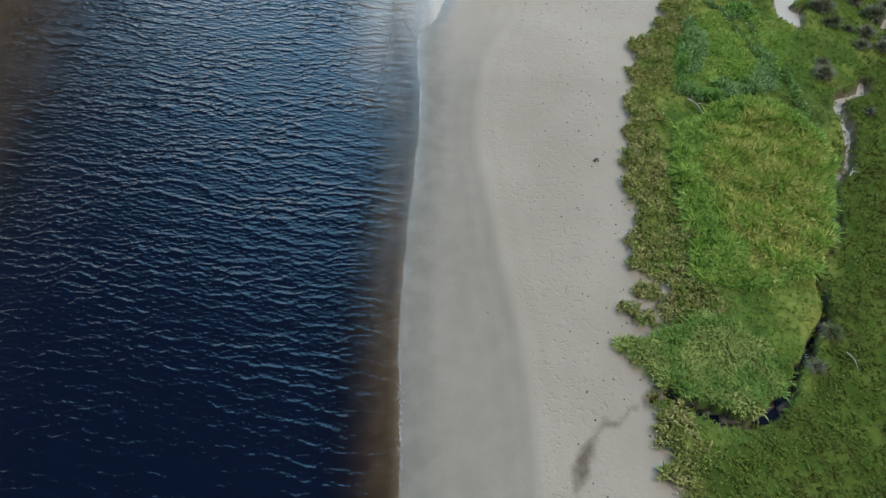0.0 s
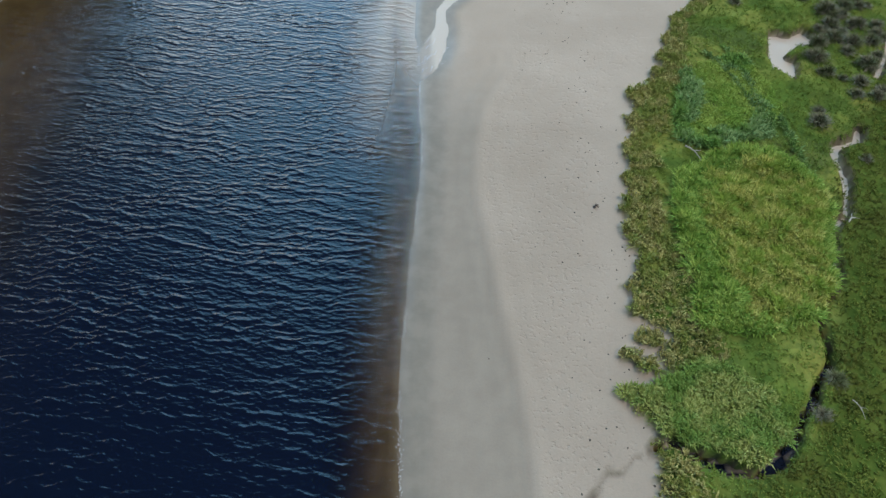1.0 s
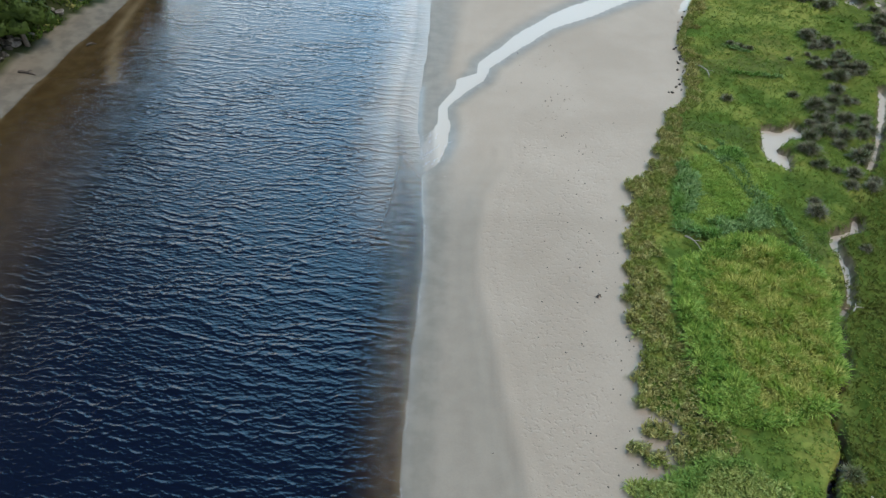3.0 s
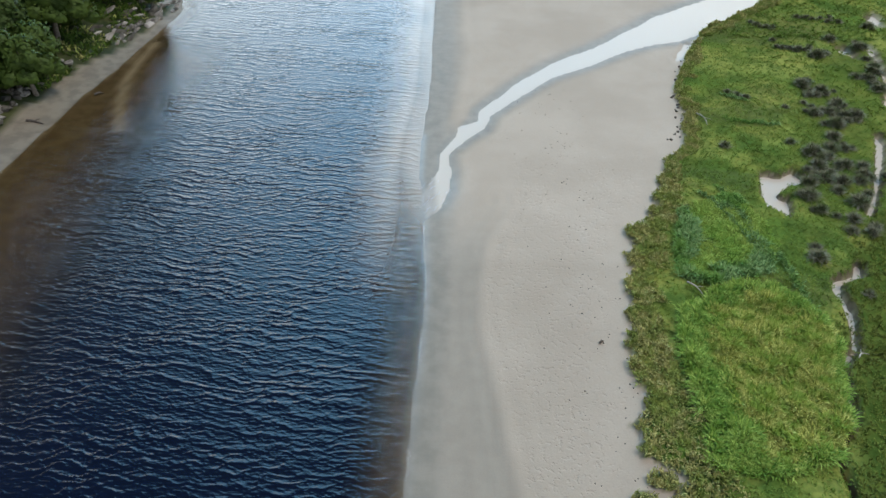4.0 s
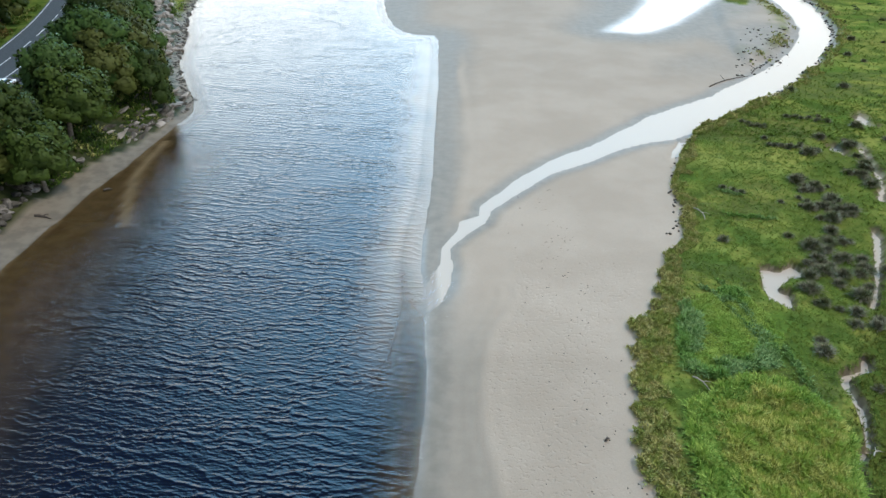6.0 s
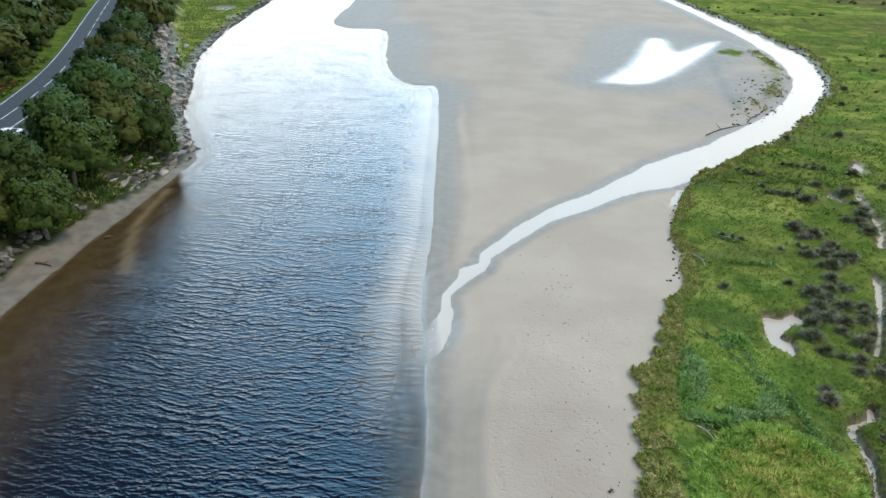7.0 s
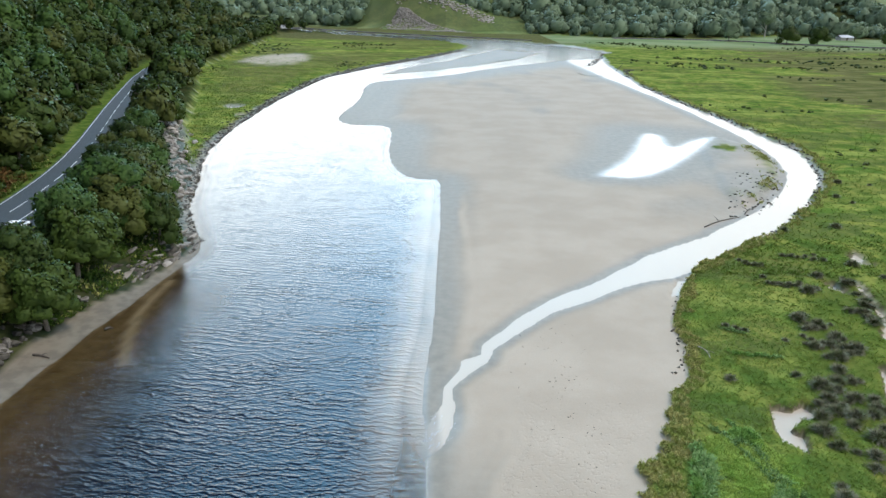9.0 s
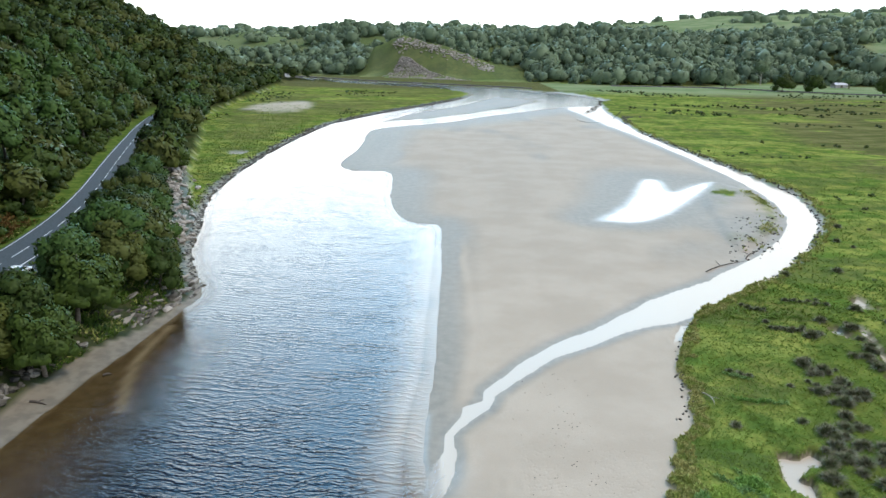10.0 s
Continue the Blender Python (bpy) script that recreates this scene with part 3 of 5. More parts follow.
def build_ground():
    xs = np.concatenate([axis(-1600, -135, -141, -140, 3.0, 0.06), axis(-135, -3, -62, -3.6, 0.75, 0.012), np.arange(-3, 8.7, 0.3), axis(8.8, 130, 8.8, 36, 0.25, 0.025), axis(134, 2200, 134, 135, 2.5, 0.07)])
    gx, gy, quads = sheet(xs, axis(-60, 3200, 9, 56, 0.3, 0.018))
    s = ground_at(gx, gy)
    verts = np.stack([gx, gy, s["h"]], -1).reshape(-1, 3)
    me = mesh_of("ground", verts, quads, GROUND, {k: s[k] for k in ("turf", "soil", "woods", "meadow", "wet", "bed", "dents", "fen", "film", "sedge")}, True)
    tagged(new("ground", me), "pale sand flats, green salt marsh and wooded valley sides", "ground", kind="structure")


def build_water():
    xs = np.concatenate([axis(-300, -12, -45, -12.5, 0.8, 0.04), np.arange(-12, 4, 0.35), axis(4.2, 130, 4.2, 36, 0.8, 0.04)])
    gx, gy, quads = sheet(xs, axis(-60, 790, 8, 66, 0.5, 0.014))
    s = ground_at(gx, gy)
    inside = -s["river"]
    depth = smooth(-s["h"], 0.06, 0.5)
    off_west = gx - np.interp(gy, [p[1] for p in WEST_SHORE], [p[0] for p in WEST_SHORE])
    lee = smooth(off_west / np.interp(gy, [66, 96], [26, 8]), 0.1, 1.0)
    slick = 0.7 * (1 - smooth(line_distance(gx, gy, SLICK), 0.2, 1.0))
    # calm shallows along the sandbank, ruffled open water
    calm = smooth(gy, 42, 75) * (1 - smooth(gy, 120, 180)) * (gx > -40)
    shallows = (0.55 + 0.45 * smooth(inside, 0.0, 0.9)) * (1 - calm) + calm * (0.4 + 0.6 * smooth(inside + 0.8 * wave_noise(gx, gy, 3, 20), 0.2, np.interp(gy, [50, 90, 140], [2.8, 3.8, 6])))
    ruffle = np.where(inside > 0, (0.72 + 0.28 * lee) * shallows, 0.05) * (1 - slick) * (1 + 0.35 * smooth(-gx, 12, 24) * (1 - smooth(gy, 18, 40)))
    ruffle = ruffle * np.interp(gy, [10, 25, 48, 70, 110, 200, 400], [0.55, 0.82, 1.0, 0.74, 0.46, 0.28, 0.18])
    glaze = np.where(inside > 0, np.interp(gy, [40, 80, 160, 400], [0.04, 0.05, 0.09, 0.14]), 0.05) * shallows
    glaze = np.maximum(glaze, np.where(inside > 0, 0.05 * (1 - smooth(off_west, 4, 20)), 0))
    silt = smooth(s["river"], 0.0, 1.5) * np.where(s["gully"] < 0.3, 0, 1)
    silt = np.maximum(silt, 0.8 * smooth(s["river"], -2.5, 0.6) * (1 - smooth(s["creek"], -0.5, 1.5)) * smooth(gy, 41, 46))
    silt = np.maximum(silt, 0.8 * smooth(s["river"] + 0.9 * wave_noise(gx, gy, 7, 21), -8.5, 0.2) ** 1.6 * smooth(gy, 32, 52) * (1 - smooth(gy, 110, 150)) * (gx > -20))
    murk = 1 - smooth(off_west + 3 * wave_noise(gx, gy, 12, 16), 0, 20)
    verts = np.stack([gx, gy, np.zeros_like(gx)], -1).reshape(-1, 3)
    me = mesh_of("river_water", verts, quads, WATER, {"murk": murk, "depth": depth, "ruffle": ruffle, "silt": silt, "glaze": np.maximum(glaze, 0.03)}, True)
    tagged(new("river_water", me), "dark blue rippled tidal river water between sandbanks", "water", kind="structure")


build_ground()
build_water()


# ---- the road ----
def along(pts, step):
    """Evenly spaced points on a rounded line, with their directions."""
    p = np.array(pts, float)
    for _ in range(3):
        q, r = p[:-1] * 0.75 + p[1:] * 0.25, p[:-1] * 0.25 + p[1:] * 0.75
        p = np.concatenate([p[:1], np.stack([q, r], 1).reshape(-1, 2), p[-1:]])
    seg = np.linalg.norm(np.diff(p, axis=0), axis=1)
    s = np.concatenate([[0], np.cumsum(seg)])
    t = np.arange(0, s[-1], step)
    out = np.stack([np.interp(t, s, p[:, 0]), np.interp(t, s, p[:, 1])], 1)
    way = np.gradient(out, axis=0)
    return out, way / np.linalg.norm(way, axis=1)[:, None]


def ribbon(pts, way, a, b, z, thick=0.0):
    n = np.stack([way[:, 1], -way[:, 0]], 1)
    rows = [np.c_[pts + n * a, np.full(len(pts), z)], np.c_[pts + n * b, np.full(len(pts), z)]]
    if thick:
        rows = [np.c_[pts + n * a, np.full(len(pts), z - thick)]] + rows + [np.c_[pts + n * b, np.full(len(pts), z - thick)]]
    k = len(rows)
    v = np.stack(rows, 1).reshape(-1, 3)
    i = np.arange((len(pts) - 1))[:, None] * k + np.arange(k - 1)[None]
    f = np.stack([i, i + 1, i + k + 1, i + k], -1).reshape(-1, 4)
    return v, f


def build_road():
    pts, way = along(ROAD, 1.5)
    road = tagged(new("road", mesh_of("road", *ribbon(pts, way, -3.4, 3.4, 3.42, 0.25), ASPHALT)), "grey asphalt country road with white lines", "road", kind="structure")
    part("edge_line", mesh_of("edge_line", *ribbon(pts, way, -3.15, -3.0, 3.426), PAINT), road)
    part("edge_line", mesh_of("edge_line", *ribbon(pts, way, 3.0, 3.15, 3.426), PAINT), road)
    for i in range(50, len(pts) - 6, 6):
        if 60 < pts[i][1] < 320:
            part("centre_dash", mesh_of("centre_dash", *ribbon(pts[i:i + 5], way[i:i + 5], -0.07, 0.07, 3.426), PAINT), road)


build_road()


# ---- trees ----
def leaf_cards(centres, normals, size, r, droop=0.5):
    """Small folded leaf sprays: two triangles each, roughly facing outwards."""
    n = len(centres)
    nn = normals + r.normal(0, 0.5, (n, 3))
    nn /= np.linalg.norm(nn, axis=1)[:, None] + 1e-9
    a = np.cross(nn, r.normal(0, 1, (n, 3)))
    a /= np.linalg.norm(a, axis=1)[:, None] + 1e-9
    b = np.cross(nn, a)
    s = size * r.uniform(0.6, 1.4, (n, 1))
    tip = nn * s * 0.25
    v = np.stack([centres - a * s, centres - b * s * 0.6 + tip, centres + a * s, centres + b * s * 0.6 + tip], 1)
    f = np.arange(n * 4).reshape(-1, 4)
    soft = normals * 0.9 + nn * 0.3
    soft /= np.linalg.norm(soft, axis=1)[:, None] + 1e-9
    return v.reshape(-1, 3), f, np.repeat(soft, 4, 0)


def tube(points, radii, sides=7):
    """A tapered limb along points."""
    points = np.asarray(points, float)
    way = np.gradient(points, axis=0)
    way /= np.linalg.norm(way, axis=1)[:, None] + 1e-9
    ref = np.array([1.0, 0.3, 0.1])
    u = np.cross(way, ref)
    u /= np.linalg.norm(u, axis=1)[:, None]
    w = np.cross(way, u)
    ang = np.linspace(0, 2 * math.pi, sides, endpoint=False)
    ring = u[:, None] * np.cos(ang)[None, :, None] + w[:, None] * np.sin(ang)[None, :, None]
    v = points[:, None] + ring * np.asarray(radii)[:, None, None]
    i = np.arange(len(points) - 1)[:, None] * sides
    j = np.arange(sides)[None]
    f = np.stack([i + j, i + (j + 1) % sides, i + sides + (j + 1) % sides, i + sides + j], -1).reshape(-1, 4)
    return v.reshape(-1, 3), f


def joined(pieces):
    vs, fs, o = [], [], 0
    for v, f in pieces:
        vs.append(v)
        fs.append(f + o)
        o += len(v)
    return np.concatenate(vs), np.concatenate(fs)


def lump():
    """A small rounded block of 24 quads for the dense inside of a crown."""
    pts, quads = {}, []
    for axis_no in range(3):
        for side in (-1, 1):
            for i in (0, 1):
                for j in (0, 1):
                    quad = []
                    for a, b in ((i, j), (i + 1, j), (i + 1, j + 1), (i, j + 1)):
                        c = [a - 1, b - 1]
                        c.insert(axis_no, side)
                        quad.append(pts.setdefault(tuple(c), len(pts)))
                    quads.append(quad if (side > 0) == (axis_no != 1) else quad[::-1])
    v = np.array(list(pts), float)
    return v / np.linalg.norm(v, axis=1)[:, None], np.array(quads)


LUMP, LUMP_FACES = lump()


def crown_cards(height, radius, cards, size, r, lobes=9, low=0.2):
    """Leaf sprays on a domed heap of uneven lobes."""
    cs, ns, lob = [], [], [(np.array([0, 0, height * (0.5 + low * 0.3)]), radius * 0.7, 2.2)]
    for k in range(lobes):
        a = k * 2.4 + r.uniform(0, 0.7)
        t = r.uniform(0, 1) if k > 3 else 0.25 * k
        out = radius * (0.62 if lobes < 12 else 0.72) * math.sqrt(max(0.0, 1 - t * t)) * r.uniform(0.8, 1.15)
        z = height * (low + 0.16 + (0.72 - low) * t)
        lob.append((np.array([math.cos(a) * out, math.sin(a) * out, z]), radius * r.uniform(0.2, 0.42) * (1 if lobes < 12 else 0.85), 1.0))
    whole = sum(w * s * s for _, s, w in lob)
    mid = np.array([0, 0, height * (0.3 + low * 0.3)])
    for c, s, w in lob:
        per = int(cards * w * s * s / whole) + 3
        d = r.normal(0, 1, (per, 3))
        d[:, 2] = np.where(d[:, 2] < -0.45, -d[:, 2], d[:, 2])
        d /= np.linalg.norm(d, axis=1)[:, None]
        rad = s * r.uniform(0.8, 1.06, (per, 1)) * (1 + 0.14 * np.sin(d[:, :1] * 7 + d[:, 1:2] * 5 + c[0]))
        q = c + d * rad * np.array([1, 1, 0.85])
        form = q - mid
        form /= np.linalg.norm(form, axis=1)[:, None] + 1e-9
        n = d * 0.65 + form * 0.5
        cs.append(q)
        ns.append(n / np.linalg.norm(n, axis=1)[:, None])
    v, f, nn = leaf_cards(np.concatenate(cs), np.concatenate(ns), size, r)
    vs, fs, ms, o = [v], [f], [nn], len(v)
    for c, s, w in lob:
        d = LUMP * (1 + r.normal(0, 0.12, (len(LUMP), 1)))
        q = c + d * s * 0.8 * np.array([1, 1, 0.85])
        form = q - mid
        form /= np.linalg.norm(form, axis=1)[:, None] + 1e-9
        n = LUMP * 0.65 + form * 0.5
        vs.append(q)
        fs.append(LUMP_FACES + o)
        ms.append(n / np.linalg.norm(n, axis=1)[:, None])
        o += len(q)
    return np.concatenate(vs), np.concatenate(fs), np.concatenate(ms)


def tree_model(name, label, height, radius, cards, size, seed, leaf, bark=BARK, low=0.2, lobes=9, group="trees"):
    """One tree: a tapered trunk with limbs and a crown of leaf sprays."""
    r = np.random.default_rng(seed)
    root = tagged(new(name), label, "tree", group)
    bend = r.normal(0, 0.25, 2)
    trunk = [(0, 0, -0.6), (bend[0] * 0.3, bend[1] * 0.3, height * 0.25), (bend[0], bend[1], height * 0.55), (bend[0] * 1.4, bend[1] * 1.2, height * 0.82)]
    tr = height * 0.022
    part("trunk", mesh_of("trunk", *tube(trunk, [tr * 1.5, tr, tr * 0.7, tr * 0.2]), bark, None, True), root)
    for k in range(4):
        a = k * 1.7 + r.uniform(0, 1)
        z = height * (0.25 + 0.1 * k)
        tip = radius * 0.7
        limb = [(bend[0] * 0.4, bend[1] * 0.4, z), (math.cos(a) * tip * 0.5, math.sin(a) * tip * 0.5, z + height * 0.12), (math.cos(a) * tip, math.sin(a) * tip, z + height * 0.22)]
        part("limb", mesh_of("limb", *tube(limb, [tr * 0.5, tr * 0.32, tr * 0.1], 5), bark, None, True), root)
    v, f, nn = crown_cards(height, radius, cards, size, r, lobes, low)
    part("crown", mesh_of("crown", v, f, leaf, normals=nn), root)
    return root


def height_of(x, y):
    return ground_at(np.atleast_1d(x), np.atleast_1d(y))["h"]


def set_at(ob, x, y, z, s=1.0, turn=0.0):
    ob.matrix_basis = pose(x, y, z, 0, 0, turn) @ Matrix.Scale(s, 4)
    return ob


def plant(models, spots, sizes, r):
    """Sets copies of the models on the ground at the spots; the models themselves take the first ones."""
    zs = height_of(spots[:, 0], spots[:, 1])
    for i, ((x, y), z, s) in enumerate(zip(spots, zs, sizes)):
        k = i % len(models)
        m = pose(x, y, float(z), r.normal(0, 3), r.normal(0, 3), r.uniform(0, 360)) @ Matrix.Diagonal((s * r.uniform(0.9, 1.12), s * r.uniform(0.9, 1.12), s, 1))
        if i < len(models):
            models[k].matrix_basis = m
        else:
            ob = copy_thing(models[k], m)
            ob.matrix_basis = m


def scatter(lo_x, hi_x, lo_y, hi_y, gap, r, keep):
    """Uneven spots about gap apart, where keep(ground) holds."""
    gx, gy = np.meshgrid(np.arange(lo_x, hi_x, gap), np.arange(lo_y, hi_y, gap))
    p = np.stack([gx.ravel(), gy.ravel()], 1)
    p += r.uniform(-0.42, 0.42, p.shape) * gap
    g = ground_at(p[:, 0], p[:, 1])
    return p[keep(g, p)]


r = np.random.default_rng(3)
near_models = [tree_model("broadleaf_tree", "dense dark green broadleaf tree on the river bank", 11.5, 5.2, 4600, 0.27, 11 + k, (LEAF, LEAF_BRIGHT, LEAF)[k], lobes=24, low=0.02, group="bank trees") for k in range(3)]


def beside_road(p, g, tall):
    """Tree sizes that stay low between the river and the road."""
    east = p[:, 0] > np.interp(p[:, 1], [q[1] for q in ROAD], [q[0] for q in ROAD])
    cap = np.clip((np.where(p[:, 1] < 112, 0.72, 1.0) * g["road"] - 0.9) / tall, 0.22, 1.0)
    return np.where(east & (p[:, 1] < 232), cap, 1.0)


SCREE_LINE = [(-43.2, 115), (-48.5, 124.8), (-58.4, 148.7), (-66.9, 175)]
car_view = [(-56.2, 87.8), (-48.0, 75.0)]
bank_spots = scatter(-62, -36, 40, 185, 4.9, r, lambda g, p: g["west"] & (g["land_w"] > np.interp(p[:, 1], [60, 64, 74, 80, 94, 98], [6.5, 3.6, 3.2, 4.8, 4.8, 3.0])) & ((line_distance(p[:, 0], p[:, 1], SCREE_LINE) > 3.6) | (p[:, 1] < 116)) & (g["road"] > 6.0) & (line_distance(p[:, 0], p[:, 1], car_view) > 4.8) & (g["lm"] < 0.3) & (p[:, 0] > np.interp(p[:, 1], [q[1] for q in ROAD], [q[0] for q in ROAD])))
gb = ground_at(bank_spots[:, 0], bank_spots[:, 1])
plant(near_models, bank_spots, r.uniform(0.8, 1.04, len(bank_spots)) * beside_road(bank_spots, gb, 11.0) * np.clip(0.55 + gb["land_w"] * 0.05, 0.74, 1.0), r)
wood_models = [tree_model("woodland_tree", "dark green broadleaf tree in a wooded hillside", 10.5, 5.2, 560, 0.56, 21 + k, (LEAF, LEAF, LEAF_BRIGHT)[k], lobes=9, low=0.02, group="hillside wood") for k in range(3)]
hill_spots = scatter(-330, -60, 70, 700, 8.0, r, lambda g, p: g["west"] & (g["road"] > np.where(p[:, 0] > np.interp(p[:, 1], [q[1] for q in ROAD], [q[0] for q in ROAD]), 6.0, 7.0)) & (g["lm"] < 0.2) & (g["land_w"] > 6) & (p[:, 0] < -63) & (g["up"] < 140) & (p[:, 0] > -0.72 * p[:, 1] - 20))
hill_spots = hill_spots[np.argsort(np.hypot(hill_spots[:, 0], hill_spots[:, 1]))]
gh = ground_at(hill_spots[:, 0], hill_spots[:, 1])
hill_sizes = r.uniform(0.6, 1.3, len(hill_spots)) * beside_road(hill_spots, gh, 10.5)
plant(wood_models, hill_spots[:290], hill_sizes[:290], r)


def massed_trees(name, label, spots, sizes, height, radius, cards, size, leaf, seed, kinds=5, low=0.08, category="woods", lobes=8):
    """Many trees too far off to tell apart, as one mesh."""
    r = np.random.default_rng(seed)
    z = height_of(spots[:, 0], spots[:, 1])
    pieces = [crown_cards(height, radius, cards, size, np.random.default_rng(seed + 1 + k), lobes, low) for k in range(kinds)]
    vs, fs, ns, o = [], [], [], 0
    for i, (x, y) in enumerate(spots):
        v, f, nn = pieces[r.integers(kinds)]
        a, s = r.uniform(0, 6.28), sizes[i]
        c, q = math.cos(a) * s, math.sin(a) * s
        vs.append(np.stack([v[:, 0] * c - v[:, 1] * q + x, v[:, 0] * q + v[:, 1] * c + y, v[:, 2] * s * r.uniform(0.85, 1.15) + z[i] - 0.5], 1))
        fs.append(f + o)
        ns.append(np.stack([nn[:, 0] * c / s - nn[:, 1] * q / s, nn[:, 0] * q / s + nn[:, 1] * c / s, nn[:, 2]], 1))
        o += len(v)
    tone = np.concatenate([np.full(len(v), r.random()) for v in vs])
    me = mesh_of(name, np.concatenate(vs), np.concatenate(fs), leaf, {"tree": tone}, normals=np.concatenate(ns))
    return tagged(new(name, me), label, category, kind="stuff")


edge_pts, edge_way = along([(-106, 240), (-112, 265), (-122, 305), (-134, 370), (-150, 560), (-172, 610)], 3.4)
edge_pts = edge_pts + np.stack([edge_way[:, 1], -edge_way[:, 0]], 1) * r.uniform(6.0, 15.0, (len(edge_pts), 1))
rest = np.concatenate([hill_spots[290:], edge_pts])
rest_sizes = np.concatenate([hill_sizes[290:], r.uniform(0.6, 1.0, len(edge_pts))])
massed_trees("hillside_wood", "dense green broadleaf wood on a steep hillside", rest, rest_sizes, 10.5, 5.4, 120, 0.95, LEAF, 61, low=0.02, lobes=4)


def build_far_wood():
    r = np.random.default_rng(5)

    def wooded(g, p):
        x, d = p[:, 0], g["d"]
        quarry = (x > -88) & (x < 80) & (d < 80)
        open_hill = (x < -60) & ((d > 130) | (x < -190)) & (wave_noise(p[:, 0], p[:, 1], 70, 77) > -0.25)
        return (d > 8) & (d < 310) & ~quarry & ~open_hill & ~pasture(x, p[:, 1], d)

    p = scatter(-560, 900, 660, 1120, 12.5, r, wooded)
    massed_trees("far_wood", "dense green woods covering the far valley side", p, r.uniform(0.45, 1.2, len(p)) * (1 + 0.4 * wave_noise(p[:, 0], p[:, 1], 45, 79)), 15, 12.5, 70, 1.5, LEAF_HAZED, 40, kinds=8, lobes=1, low=-0.1)
    p = scatter(-560, -40, 700, 1120, 15.0, r, lambda g, p: (g["d"] > 60) & (wave_noise(p[:, 0], p[:, 1], 50, 80) > 0.15))
    massed_trees("hill_scrub", "scattered bushes on the pale far hillside", p, r.uniform(0.25, 0.6, len(p)), 8, 6.5, 20, 1.2, LEAF_HAZED, 45, lobes=1)
    p = scatter(-700, 1700, 950, 2300, 42.0, r, lambda g, p: (g["d"] > 310) & (wave_noise(p[:, 0], p[:, 1] * 2.2, 240, 78) > np.where(p[:, 0] > 250, -0.12, 0.12)))
    ridge_pts, _ = along([(560, 1620), (760, 1660), (980, 1640), (1400, 1580)], 11.0)
    p = np.concatenate([p, ridge_pts + r.normal(0, 9, ridge_pts.shape)])
    massed_trees("hedgerow_trees", "scattered trees and hedges on the far hilltop fields", p, r.uniform(0.8, 1.6, len(p)), 8, 13, 40, 1.6, LEAF_HAZED, 50, lobes=2, low=-0.15)


build_far_wood()


# ---- marsh plants ----
REEDBED = [(17.5, 35.1), (16.3, 28.9), (16, 22.8), (17.7, 21.5), (23.2, 23), (25.7, 27.3), (26.9, 33.2), (25.4, 37.6), (20.4, 37.5)]
RUSHES = [(19.8, 46.5), (17.8, 38.6), (20.2, 38), (25.5, 39.4), (27.5, 44.7), (26.1, 49.7), (22.1, 48.8)]
LOW_REEDS = [(10.9, 18.3), (12.6, 15.6), (17.1, 14.1), (19.3, 15.7), (18.5, 18.4), (15.8, 20.5)]


def blade_material(name, a, b, c, patch):
    k = Mat(name, 0.6)
    col = k.mix(k.geo.outputs["Random Per Island"], a, b)
    col = k.mix(k.ramp(k.noise(patch, 4), 0.42, 0.6, 0, 0.85), col, c)
    k.color(col)
    k.set("Specular IOR Level", 0.02)
    return k.m


def blades(name, label, spots, length, width, lean, per, material, seed, heading=None):
    """Tufts of narrow leaning leaves, as one mesh."""
    r = np.random.default_rng(seed)
    z = height_of(spots[:, 0], spots[:, 1])
    p = np.repeat(np.c_[spots, z], per, 0)
    n = len(p)
    p[:, :2] += r.normal(0, 0.07, (n, 2))
    a = np.repeat(r.uniform(0, 6.28, len(spots)), per) + r.normal(0, 0.9, n) if heading is None else heading + r.normal(0, 0.7, n)
    s = length * r.uniform(0.55, 1.3, n) * (1 + 0.4 * wave_noise(p[:, 0], p[:, 1], 1.5, seed + 3))
    t = np.clip(np.abs(r.normal(lean, 0.3, n)), 0.05, 1.35)
    way = np.stack([np.cos(a) * np.sin(t), np.sin(a) * np.sin(t), np.cos(t)], 1)
    side = np.stack([-np.sin(a), np.cos(a), np.zeros(n)], 1) * (width * r.uniform(0.6, 1.4, n))[:, None]
    mid = p + way * (s * 0.55)[:, None] + np.array([0, 0, 0.06]) * s[:, None]
    tip = p + way * s[:, None] - np.array([0, 0, 0.12]) * s[:, None]
    v = np.stack([p - np.array([0, 0, 0.05]), mid + side, tip, mid - side], 1).reshape(-1, 3)
    me = mesh_of(name, v, np.arange(n * 4).reshape(-1, 4), material)
    return tagged(new(name, me), label, "plants", kind="stuff")


def spread(area, count, seed, margin=0.0):
    """Random spots inside an outline."""
    r = np.random.default_rng(seed)
    q = np.array(area)
    p = r.uniform(q.min(0) - 1, q.max(0) + 1, (int(count * 2.2), 2))
    d = area_distance(p[:, 0], p[:, 1], area) + 0.5 * wave_noise(p[:, 0], p[:, 1], 2.5, seed)
    return p[d < margin][:count], d[d < margin][:count]


